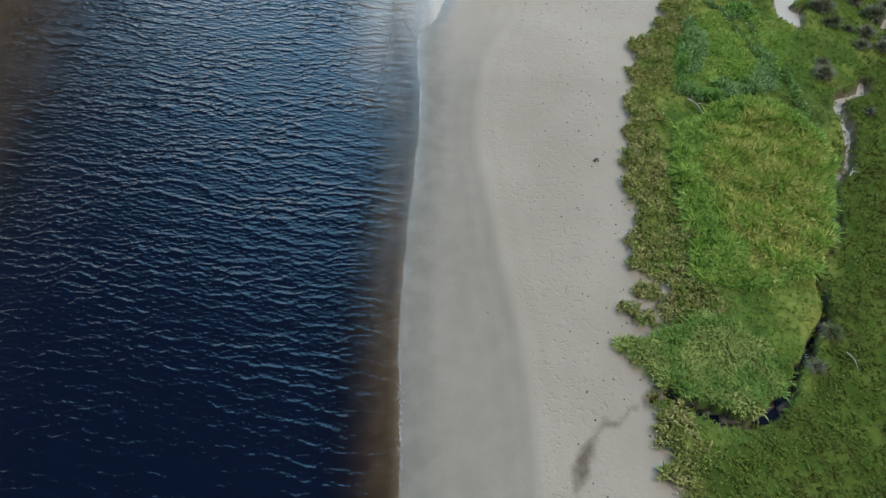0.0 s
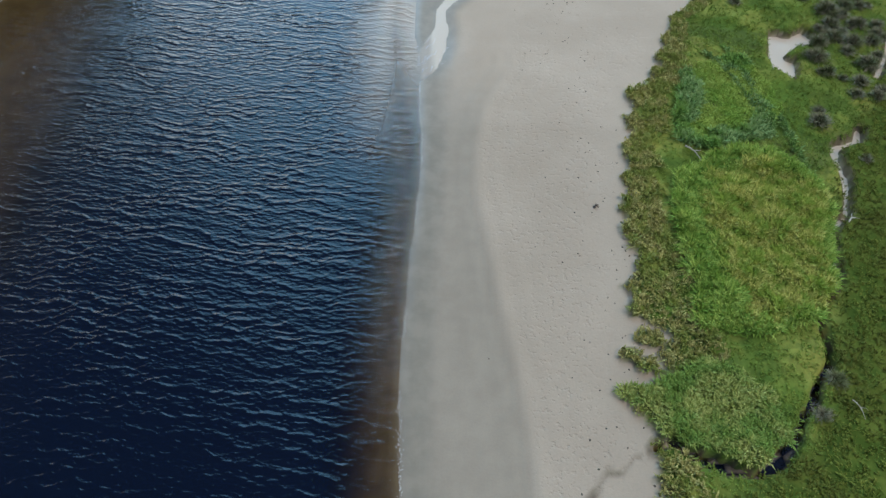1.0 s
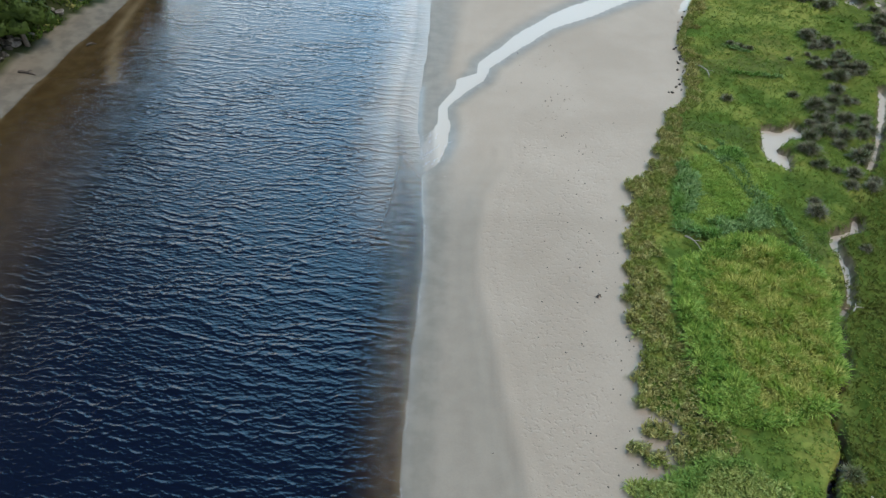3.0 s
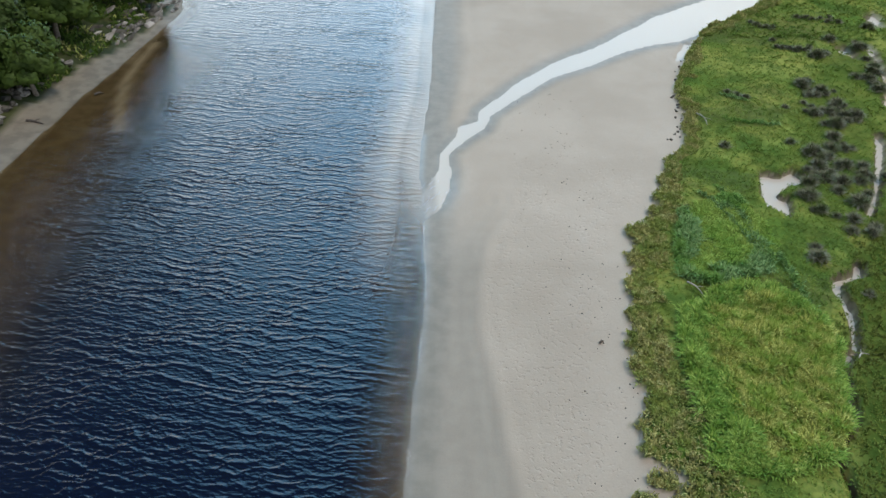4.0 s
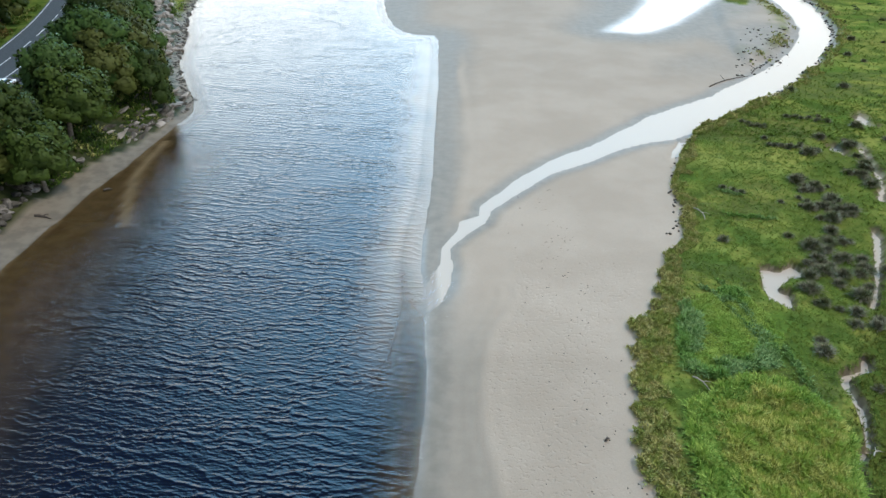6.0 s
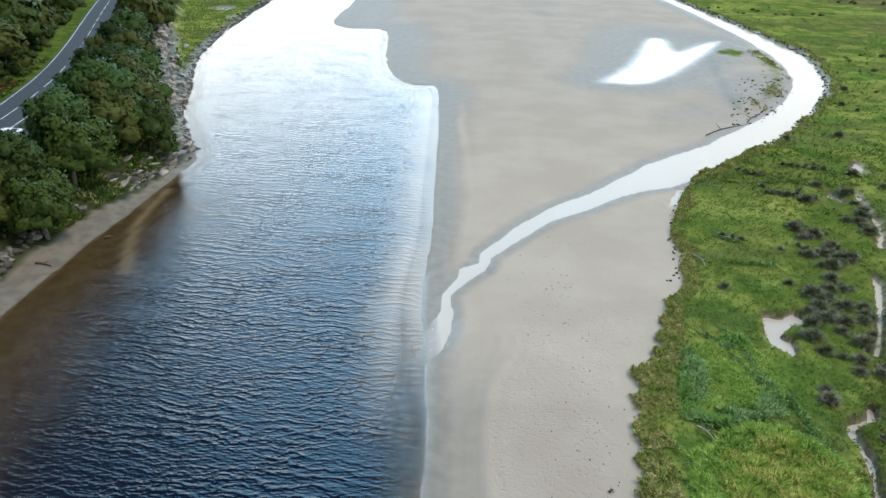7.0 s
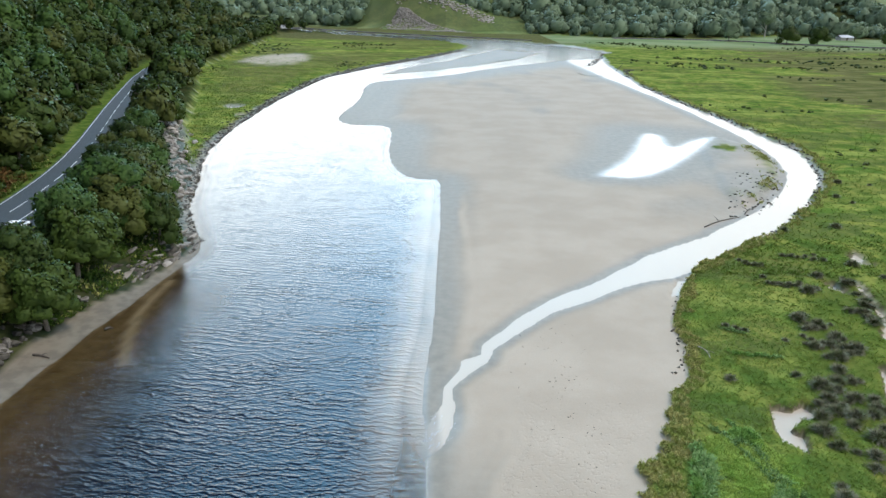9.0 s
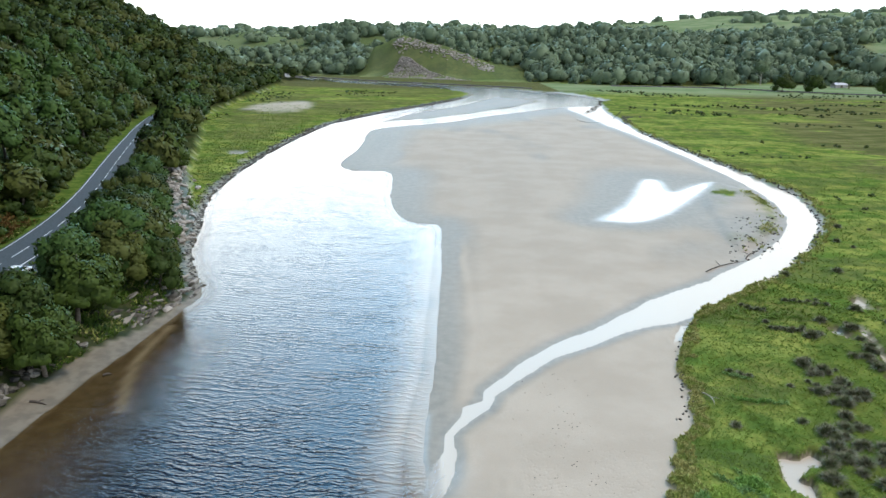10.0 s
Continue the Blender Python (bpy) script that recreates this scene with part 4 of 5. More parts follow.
REED_GREEN = blade_material("green_reed", (0.11, 0.21, 0.03), (0.38, 0.50, 0.11), (0.13, 0.24, 0.035), 0.9)
REED_OLIVE = blade_material("olive_reed", (0.17, 0.21, 0.034), (0.55, 0.55, 0.15), (0.19, 0.30, 0.042), 1.1)
RUSH_BLUE = blade_material("blue_rush", (0.09, 0.18, 0.05), (0.30, 0.43, 0.17), (0.13, 0.25, 0.045), 0.4)
SOFT_BLADE = blade_material("soft_blade", (0.16, 0.26, 0.045), (0.34, 0.44, 0.09), (0.17, 0.29, 0.045), 0.4)
MIXED_REED = blade_material("mixed_reed", (0.14, 0.20, 0.04), (0.44, 0.48, 0.15), (0.14, 0.25, 0.05), 0.5)
SCRUB = blade_material("edge_scrub", (0.23, 0.225, 0.075), (0.48, 0.45, 0.17), (0.21, 0.27, 0.058), 0.9)
TURF_BLADE = blade_material("turf_blade", (0.12, 0.19, 0.032), (0.21, 0.27, 0.052), (0.10, 0.165, 0.028), 0.3)
SEDGE_BLADE = blade_material("sedge_blade", (0.075, 0.115, 0.02), (0.17, 0.20, 0.04), (0.085, 0.10, 0.022), 0.5)


def edge_scrub_far():
    """Coarser tufts on the marsh farther off."""
    r = np.random.default_rng(120)
    p = np.stack([r.uniform(24, 170, 130000), 85 + 260 * r.random(130000) ** 1.7], 1)
    p = np.concatenate([p, np.stack([r.uniform(40, 100, 36000), r.uniform(40, 100, 36000)], 1)])
    g = ground_at(p[:, 0], p[:, 1])
    ok = (g["marsh"] < -0.1) & (g["cut"] > 0.15)
    edge = ok & (g["marsh"] > -1.9)
    blades("bank_scrub", "olive-brown scrub along the marsh bank", p[edge], 0.45, 0.08, 0.7, 5, SCRUB, 121)
    thin = r.random(len(p)) < np.clip(1 - (p[:, 1] - 120) / 220, 0.0, 1) * np.clip((170 - p[:, 0]) / 60, 0, 1) * 0.75
    open_ground = ok & ~edge & thin & (p[:, 0] + p[:, 1] * 0.3 > 62)
    chosen = r.permutation(np.flatnonzero(open_ground))[:27000]
    blades("marsh_grass", "rough green grass on the open marsh", p[chosen], 0.42, 0.07, 1.15, 3, TURF_BLADE, 122)
    p = np.stack([r.uniform(-130, -20, 60000), 130 + 300 * r.random(60000) ** 1.5], 1)
    g = ground_at(p[:, 0], p[:, 1])
    ok = (g["lm"] > 0.7) & (r.random(len(p)) < np.clip(1 - (p[:, 1] - 200) / 220, 0, 1))
    blades("bank_marsh_grass", "rough bright green grass on the river meadow", p[ok], 0.4, 0.07, 1.15, 4, TURF_BLADE, 123)


BRACKEN = blade_material("bracken", (0.10, 0.055, 0.02), (0.20, 0.115, 0.045), (0.07, 0.075, 0.02), 0.5)
BRAMBLE = blade_material("bramble", (0.045, 0.09, 0.014), (0.10, 0.16, 0.03), (0.06, 0.10, 0.02), 0.4)


def west_bank_scrub():
    """Low growth between the beach, the rocks and the trees."""
    r = np.random.default_rng(125)
    p = np.stack([r.uniform(-75, -34, 60000), r.uniform(45, 190, 60000)], 1)
    g = ground_at(p[:, 0], p[:, 1])
    ok = g["west"] & (g["lm"] < 0.5) & (g["road"] > 4.2) & (g["land_w"] > np.interp(p[:, 1], [40, 72, 80, 92], [3.6, 3.5, 2.6, 2.4])) & (wave_noise(p[:, 0], p[:, 1], 4, 126) > -0.3)
    ok &= ~((p[:, 1] < 65) & (g["land_w"] < 7.0))
    ok &= ~((p[:, 1] > 117) & (line_distance(p[:, 0], p[:, 1], [(-45.5, 117), (-49.5, 125), (-58.4, 149), (-66.5, 175)]) < 2.5))
    olive = r.random(len(p)) < 0.2
    blades("bramble_scrub", "tangled green scrub under the bank trees", p[ok & ~olive], 0.6, 0.08, 0.8, 4, BRAMBLE, 127)
    q = np.stack([r.uniform(-77, -66, 2600), r.uniform(92, 118, 2600)], 1)
    gq = ground_at(q[:, 0], q[:, 1])
    q = q[(gq["road"] > 4.6) & (gq["road"] < 9.0) & (gq["up"] >= 0) & (q[:, 0] < np.interp(q[:, 1], [w[1] for w in ROAD], [w[0] for w in ROAD])) & (wave_noise(q[:, 0], q[:, 1], 5, 129) > -0.2)]
    blades("bracken", "rust-brown bracken at the foot of the wooded slope", q, 0.7, 0.09, 0.8, 5, BRACKEN, 130)
    blades("dry_bank_grass", "olive dry grass on the rocky bank", p[ok & olive], 0.55, 0.06, 0.8, 4, SCRUB, 128)


def build_marsh_plants():
    west_bank_scrub()
    p, d = spread(REEDBED, 9000, 101)
    inner = d < -0.9 + 0.8 * wave_noise(p[:, 0], p[:, 1], 3.0, 102)
    west_edge = p[:, 0] < 18.6 + 1.3 * wave_noise(p[:, 0], p[:, 1], 2.2, 135)
    olive = inner & ~west_edge
    blades("olive_reeds", "tall olive-yellow reeds in a dense bed", p[olive], 0.75, 0.03, 0.8, 9, REED_OLIVE, 103)
    blades("green_reeds", "bright green reeds round the reed bed", p[~olive], 0.75, 0.032, 0.85, 9, REED_GREEN, 104)
    p, d = spread(LOW_REEDS, 2200, 105)
    blades("low_green_reeds", "pale and blue-green reeds beside a dark gully", p, 0.5, 0.032, 0.8, 9, MIXED_REED, 106)
    p, d = spread(RUSHES, 5000, 107)
    rim = (d > -1.4 + 1.0 * wave_noise(p[:, 0], p[:, 1], 1.8, 133)) & ((p[:, 0] < 21) | (p[:, 1] < 41.5) | (wave_noise(p[:, 0], p[:, 1], 2.5, 134) > 0.3))
    blades("blue_rushes", "blue-green rushes in a ring on the marsh", p[rim], 0.6, 0.04, 0.8, 6, RUSH_BLUE, 108)
    blades("soft_turf", "soft bright green turf inside the rushes", p[~rim], 0.3, 0.03, 1.0, 7, SOFT_BLADE, 109)
    rows = []
    for line in ([(23.0, 50), (23.6, 48.8), (24.5, 45.7), (24.9, 43.3), (25.3, 41)], [(24.7, 51), (25, 49.7), (25.5, 46.6), (25.6, 43.3), (25.8, 41)], [(26.6, 41.8), (26.6, 38.2), (27, 33.8)], [(29.5, 63.1), (34.2, 62)], [(30.6, 68.7), (32.7, 67.3)]):
        q, _ = along(line, 0.05)
        rows.append(q + np.random.default_rng(len(rows) + 137).normal(0, 0.1, q.shape))
    blades("rush_rows", "narrow rows of blue-green rushes along old channels", np.concatenate(rows), 0.4, 0.04, 0.7, 4, RUSH_BLUE, 138)
    r = np.random.default_rng(110)
    p = np.stack([r.uniform(10, 46, 100000), r.uniform(8, 105, 100000)], 1)
    g = ground_at(p[:, 0], p[:, 1])
    ok = (g["marsh"] < -0.02) & (g["cut"] > 0.12) & (g["gully"] > 0.05)
    band = ok & (g["marsh"] > -np.interp(p[:, 1], [10, 18, 44, 52], [1.2, 2.7, 2.5, 1.4]) + 0.9 * wave_noise(p[:, 0], p[:, 1], 3, 111))
    band &= (area_distance(p[:, 0], p[:, 1], LOW_REEDS) > 0.2)
    blades("edge_scrub", "olive-brown salt marsh scrub along the bank edge", p[band], 0.34, 0.04, 0.7, 7, SCRUB, 112)
    edge_scrub_far()
    q, _ = along([(54.5, 117.5), (56.5, 119.8), (60, 125), (66.7, 135), (71.4, 144), (75, 156), (76, 170)], 0.05)
    q = q + np.random.default_rng(139).normal(0, 1.0, q.shape) + np.array([-1.3, 0.6])
    blades("island_scrub", "olive-brown scrub along the edge of the sandbank", q[wave_noise(q[:, 0], q[:, 1], 5, 140) > -0.1], 0.4, 0.06, 0.7, 4, SCRUB, 141)
    free = ok & ~band
    for area in (REEDBED, RUSHES, LOW_REEDS):
        free &= area_distance(p[:, 0], p[:, 1], area) > 0
    free &= r.random(len(p)) < np.interp(p[:, 1], [20, 85, 105], [0.6, 0.4, 0.0]) * np.clip((46 - p[:, 0]) / 8, 0, 1)
    dark = area_distance(p[:, 0], p[:, 1], SEDGE) < 0.6 * wave_noise(p[:, 0], p[:, 1], 4, 136)
    blades("dark_sedge", "dark olive sedge turf beyond the gully", p[free & dark], 0.28, 0.035, 1.0, 5, SEDGE_BLADE, 114)
    free &= ~dark
    blades("marsh_turf", "short green salt marsh grass", p[free], 0.24, 0.03, 1.1, 5, TURF_BLADE, 113)


build_marsh_plants()


# ---- rush clumps, bushes and rocks ----
CLUMP = blade_material("grey_rush", (0.10, 0.10, 0.062), (0.26, 0.255, 0.165), (0.09, 0.11, 0.042), 1.5)


def clump_mesh(seed, radius, height, count):
    """A tussock of stiff leaves springing from one root."""
    r = np.random.default_rng(seed)
    a, t = r.uniform(0, 6.28, count), np.abs(r.normal(0.75, 0.35, count)).clip(0.05, 1.4)
    s = radius * r.uniform(0.6, 1.15, count)
    way = np.stack([np.cos(a) * np.sin(t), np.sin(a) * np.sin(t), np.cos(t) * height / radius], 1)
    root = r.normal(0, radius * 0.16, (count, 3)) * np.array([1, 1, 0])
    side = np.stack([-np.sin(a), np.cos(a), np.zeros(count)], 1) * 0.035 * radius
    mid, tip = root + way * (0.5 * s)[:, None] + np.array([0, 0, 0.08]), root + way * s[:, None] - np.array([0, 0, 0.1]) * s[:, None]
    v = np.stack([root, mid + side, tip, mid - side], 1).reshape(-1, 3)
    return mesh_of("rush_clump", v, np.arange(count * 4).reshape(-1, 4), CLUMP)


def build_clumps():
    r = np.random.default_rng(130)
    meshes = [clump_mesh(131 + k, 1.0, 0.85, 420) for k in range(3)]
    spots = [(29.4, 41.1, 1.1), (22.6, 19.1, 0.75), (21.1, 17.0, 0.65), (29.9, 42.6, 0.7), (27.6, 58.0, 0.75), (31.3, 69.2, 0.6), (32.2, 68.7, 0.7), (33.0, 68.2, 0.6), (31.5, 37.2, 0.6)]
    for (ax, ay), (bx, by) in (((41.4, 81.8), (45.4, 81.5)), ((47.8, 91.7), (52.8, 91)), ((40.8, 89.2), (43.3, 87.9))):
        for k in range(9):
            spots.append((ax + (bx - ax) * k / 8, ay + (by - ay) * k / 8 + r.normal(0, 0.35), r.uniform(0.5, 0.85)))
    thickets = [(40.2, 71.4), (41.7, 69.8), (42.3, 67.1), (38.7, 64.5), (40.5, 64.9), (42, 64.3), (43, 64.1), (40, 62.2), (35.4, 56.6), (37.4, 57.4), (34.9, 54.3), (34.6, 52.3), (35.9, 51.6),
                (32.9, 51.5), (32.1, 49.3), (34.4, 46.1), (48.9, 73.3), (48.3, 70.5), (50.8, 76.5), (38.6, 59.6), (37.5, 54.5), (51.6, 82.3), (45.3, 79.4), (36, 48.5), (38.5, 53)]
    for cx, cy in thickets:
        spots.append((cx, cy, r.uniform(0.95, 1.25)))
        for k in range(4):
            spots.append((cx + r.normal(0, 1.2), cy + r.normal(0, 1.4), r.uniform(0.5, 1.0)))
    for k in range(24):
        y = r.uniform(75, 150)
        spots.append((y * r.uniform(0.42, 0.66) + 6, y, r.uniform(0.6, 1.4)))
    for i, (x, y, s) in enumerate(spots):
        g = ground_at(np.array([x]), np.array([y]))
        if g["cut"][0] < 0.3 or g["marsh"][0] > -0.3:
            continue
        ob = tagged(new("rush_clump", meshes[i % 3]), "dark grey-green rush tussock on the salt marsh", "rush", "rush tussocks")
        ob.matrix_basis = pose(x, y, float(g["h"][0]) - 0.05, 0, 0, r.uniform(0, 360)) @ Matrix.Scale(s, 4)


def stone_mesh(seed, material, flat=0.6, fine=2):
    """An angular boulder with chipped corners."""
    r = np.random.default_rng(seed)
    bm = bmesh.new()
    bmesh.ops.create_icosphere(bm, subdivisions=fine, radius=1.0)
    cuts = [(Vector(r.normal(0, 1, 3)).normalized(), r.uniform(0.42, 0.8)) for _ in range(16)]
    for v in bm.verts:
        for n, d in cuts:
            over = v.co.dot(n) - d
            if over > 0:
                v.co -= n * over
        v.co *= 1 + 0.05 * noise.noise(v.co * 3 + Vector((seed, 0, 0)))
        v.co.z *= flat
    me = bpy.data.meshes.new("boulder")
    bm.to_mesh(me)
    bm.free()
    if material:
        me.materials.append(material)
    return me


def build_rocks():
    r = np.random.default_rng(140)
    grey = [stone_mesh(150 + k, ROCK, 0.6) for k in range(4)]
    pale = [stone_mesh(155 + k, PALE_ROCK, 0.65) for k in range(3)]
    dark = [stone_mesh(160 + k, DARK_ROCK, 0.55) for k in range(3)]
    spots = []
    # boulders heaped at the back of the beach
    for k in range(170):
        y = 44 + 28 * r.random() ** 1.3
        x = np.interp(y, [48, 56, 62, 66, 72], [-41.2, -41.0, -41.2, -40.6, -39.9]) - abs(r.normal(0, 1.7))
        spots.append((x, y, r.uniform(0.3, 0.85), dark if r.random() < 0.6 else grey, "boulder heaped at the back of the beach", 0))
    # slabs on the rocky point
    for k in range(105):
        y = r.uniform(78, 99)
        x = np.interp(y, [78, 84, 90.5, 95, 99], [-36.6, -35.6, -34.0, -35.2, -37.5]) - abs(r.normal(0, 2.6))
        spots.append((x, y, r.uniform(0.3, 0.95), (grey if r.random() < 0.75 else pale) if r.random() < 0.7 else dark, "tilted rock slab on the river point", 1))
    # loose rock slope below the road
    for k in range(120):
        y = r.uniform(115, 178)
        x = np.interp(y, [115, 125, 149, 175, 180], [-43.6, -48.8, -58.4, -66.7, -68]) + r.normal(0, 1.6)
        spots.append((x, y, r.uniform(0.4, 1.0), pale, "pale boulder in a loose rock slope", 0))
    y = r.uniform(115, 178, 260)
    p = np.stack([np.interp(y, [115, 125, 149, 175, 180], [-43.6, -48.8, -58.4, -66.7, -68]) + r.normal(0, 1.7, 260), y], 1)
    stone_strip("loose_rocks", "small pale rocks between the boulders of a rock slope", p, r.uniform(0.2, 0.55, 260), 141, PALE_ROCK)
    z = ground_at(np.array([q[0] for q in spots]), np.array([q[1] for q in spots]))["h"]
    for i, (x, y, s, kinds, label, slab) in enumerate(spots):
        ob = tagged(new("boulder", kinds[i % len(kinds)]), label, "rock", "shore boulders")
        tilt = (24 + r.normal(0, 14), -18 + r.normal(0, 14), 35 + r.normal(0, 28)) if slab else (r.normal(0, 14), r.normal(0, 14), r.uniform(0, 360))
        size = (s * r.uniform(0.9, 2.1), s * r.uniform(0.4, 0.9), s * 0.6, 1) if slab else (s * r.uniform(0.8, 1.4), s, s * r.uniform(0.8, 1.2), 1)
        ob.matrix_basis = pose(x, y, float(z[i]) + 0.12 * s, *tilt) @ Matrix.Diagonal(size)


def stone_strip(name, label, spots, sizes, seed, material):
    """Small stones that line a shore, as one mesh."""
    r = np.random.default_rng(seed)
    base = stone_mesh(seed, None, 0.6, 1)
    v0 = np.zeros(len(base.vertices) * 3)
    base.vertices.foreach_get("co", v0)
    v0 = v0.reshape(-1, 3)
    f0 = np.array([list(q.vertices) for q in base.polygons])
    bpy.data.meshes.remove(base)
    z = height_of(spots[:, 0], spots[:, 1])
    vs, fs = [], []
    for i, (x, y) in enumerate(spots):
        a = r.uniform(0, 6.28)
        c, q = math.cos(a), math.sin(a)
        k = v0 * sizes[i] * r.uniform(0.7, 1.3, 3)
        vs.append(np.stack([k[:, 0] * c - k[:, 1] * q + x, k[:, 0] * q + k[:, 1] * c + y, k[:, 2] + z[i] + 0.1 * sizes[i]], 1))
        fs.append(f0 + i * len(v0))
    me = mesh_of(name, np.concatenate(vs), np.concatenate(fs), material)
    return tagged(new(name, me), label, "stones", kind="stuff")


def build_shore_stones():
    r = np.random.default_rng(170)
    pts, way = along([(-34.5, 95), (-39.8, 106), (-42.6, 114), (-45, 125), (-49, 138), (-53.2, 157), (-55.6, 191), (-55.4, 238), (-51, 306), (-31.6, 364), (-9.7, 415), (12, 475)], 0.55)
    pts = np.concatenate([pts, pts])
    p = pts + np.stack([-np.abs(r.normal(0.3, 0.8, len(pts))), r.normal(0, 0.4, len(pts))], 1) * np.interp(pts[:, 1], [95, 150, 400], [1.0, 1.3, 1.8])[:, None]
    stone_strip("shore_stones", "dark weedy stones along the river edge", p, r.uniform(0.18, 0.5, len(p)) * np.interp(p[:, 1], [95, 400], [1, 2.0]), 171, DARK_ROCK)
    # clods of turf fallen from the marsh bank
    e = MARSH[17:33]
    pts, way = along(e, 0.5)
    p = pts + r.normal(0, 0.35, pts.shape) - np.array([0.25, 0])
    stone_strip("turf_clods", "dark clods of turf fallen from the marsh bank", p, r.uniform(0.10, 0.34, len(p)) * np.interp(p[:, 1], [40, 100, 200], [0.9, 1.2, 2.0]), 172, DARK_ROCK)
    p = np.stack([r.uniform(0, 1, 130), r.uniform(0, 1, 130)], 1)
    p = np.array([[48, 112]]) + p[:, :1] * np.array([[12, 30]]) + p[:, 1:] * np.array([[11, 4]])
    stone_strip("turf_scraps", "dark scraps of torn turf on the sandbank", p, r.uniform(0.12, 0.4, 130), 174, DARK_ROCK)
    # weed stranded on the far flats, thick in two banks and thin along an old tide line
    for line, step, spread_by, size in (([(74.8, 384), (84, 405), (97, 455), (102, 468)], 0.7, 1.6, 0.9), ([(85, 330), (88, 345), (91, 363), (98, 362)], 0.7, 2.0, 0.8),
                                        ([(64.2, 346), (64.5, 338), (68, 333), (73, 336), (79.3, 346), (89, 368), (98, 398)], 0.8, 0.15, 0.42), ([(27.8, 391), (29, 404), (35, 412), (47, 425)], 0.9, 0.3, 0.5)):
        pts, way = along(line, step)
        p = pts + r.normal(0, spread_by, pts.shape) * np.array([0.5, 1.0])
        stone_strip("stranded_weed", "dark weed stranded on the far sand flats", p, r.uniform(0.4, 1.2, len(p)) * size, 175 + int(step * 10), DARK_ROCK)
    # specks of weed and clods on the sand
    p = np.stack([r.normal(11.6, 2.2, 260), r.uniform(9, 70, 260)], 1)
    g = ground_at(p[:, 0], p[:, 1])
    p = p[(g["marsh"] > 0.2) & (g["river"] > 1)]
    stone_strip("weed_scraps", "small dark scraps of weed on the sand", p, r.uniform(0.02, 0.1, len(p)), 173, DARK_ROCK)


build_clumps()
build_rocks()
build_shore_stones()


# ---- the far side: quarry, wall, barn and field trees ----
WALL_STONE = rough_material("wall_stone", (0.16, 0.15, 0.14), (0.27, 0.255, 0.235), 0.6)
ROOF_SHEET = rough_material("roof_sheet", (0.52, 0.53, 0.55), (0.62, 0.63, 0.64), 0.5, 0.5)
WHITE_WALL = rough_material("white_wall", (0.70, 0.69, 0.66), (0.78, 0.77, 0.74), 0.8)
WINDOW_DARK = Mat("window_glass", 0.08, (0.03, 0.035, 0.04)).m
RENDER_WALL = rough_material("plain_wall", (0.30, 0.29, 0.27), (0.40, 0.39, 0.36), 0.7)


def build_quarry():
    r = np.random.default_rng(180)
    t, u = r.random(1500), r.random(1500)
    # scree fans out below the broken face
    x = -46 + (t - 0.22) * 85 * (0.1 + u)
    foot = np.interp(x, FOOT_X, FOOT_Y)
    p = np.stack([x, foot + 3 + 29 * (1 - u)], 1)
    stone_strip("scree", "pale grey scree below an old quarry", p, r.uniform(0.6, 2.0, 1500), 181, PALE_ROCK)
    x = r.uniform(-58, 48, 420)
    p = np.stack([x, np.interp(x, FOOT_X, FOOT_Y) + r.normal(50, 5, 420) - np.abs(x + 20) * 0.1], 1)
    stone_strip("quarry_face", "weathered pale rock face of an old quarry", p, r.uniform(0.8, 2.4, 420), 182, PALE_ROCK)


def wall_of(pts, way, width, height, z, material, name):
    n = np.stack([way[:, 1], -way[:, 0]], 1) * width / 2
    rows = [np.c_[pts + n, np.full(len(pts), z - 1.5)], np.c_[pts + n * 0.85, z + height + 0.12 * np.sin(np.arange(len(pts)) * 1.7)],
            np.c_[pts - n * 0.85, z + height + 0.12 * np.sin(np.arange(len(pts)) * 1.7)], np.c_[pts - n, np.full(len(pts), z - 1.5)]]
    v = np.stack(rows, 1).reshape(-1, 3)
    i = np.arange(len(pts) - 1)[:, None] * 4 + np.arange(3)[None]
    return mesh_of(name, v, np.stack([i, i + 1, i + 5, i + 4], -1).reshape(-1, 4), material)


def box_mesh(name, lo, hi, material, bevel=0.0):
    bm = bmesh.new()
    bmesh.ops.create_cube(bm, size=1.0)
    lo, hi = Vector(lo), Vector(hi)
    for v in bm.verts:
        v.co = Vector(((v.co.x + 0.5) * (hi.x - lo.x) + lo.x, (v.co.y + 0.5) * (hi.y - lo.y) + lo.y, (v.co.z + 0.5) * (hi.z - lo.z) + lo.z))
    if bevel:
        bmesh.ops.bevel(bm, geom=bm.edges[:], offset=bevel, segments=2, affect="EDGES", profile=0.5)
    me = bpy.data.meshes.new(name)
    bm.to_mesh(me)
    bm.free()
    me.materials.append(material)
    return me


def build_barn(x, y, turn):
    z = float(height_of(x, y)[0])
    barn = tagged(new("barn"), "low stone barn with a pale sheet roof beside the trees", "barn")
    barn.matrix_basis = pose(x, y, z, 0, 0, turn)
    part("wall", box_mesh("wall", (-8, -3.2, -0.5), (8, 3.2, 2.8), RENDER_WALL), barn)
    v = [(-8.4, -3.7, 2.7), (8.4, -3.7, 2.7), (8.4, 0, 5.0), (-8.4, 0, 5.0), (-8.4, 3.7, 2.7), (8.4, 3.7, 2.7), (-8.4, -3.7, 2.5), (8.4, -3.7, 2.5), (8.4, 3.7, 2.5), (-8.4, 3.7, 2.5)]
    part("roof", mesh_of("roof", v, [(0, 1, 2, 3), (3, 2, 5, 4), (6, 7, 1, 0), (4, 5, 8, 9)], ROOF_SHEET), barn)
    part("door", box_mesh("door", (-1.6, -3.26, 0), (1.4, -3.2, 2.4), BARK), barn)


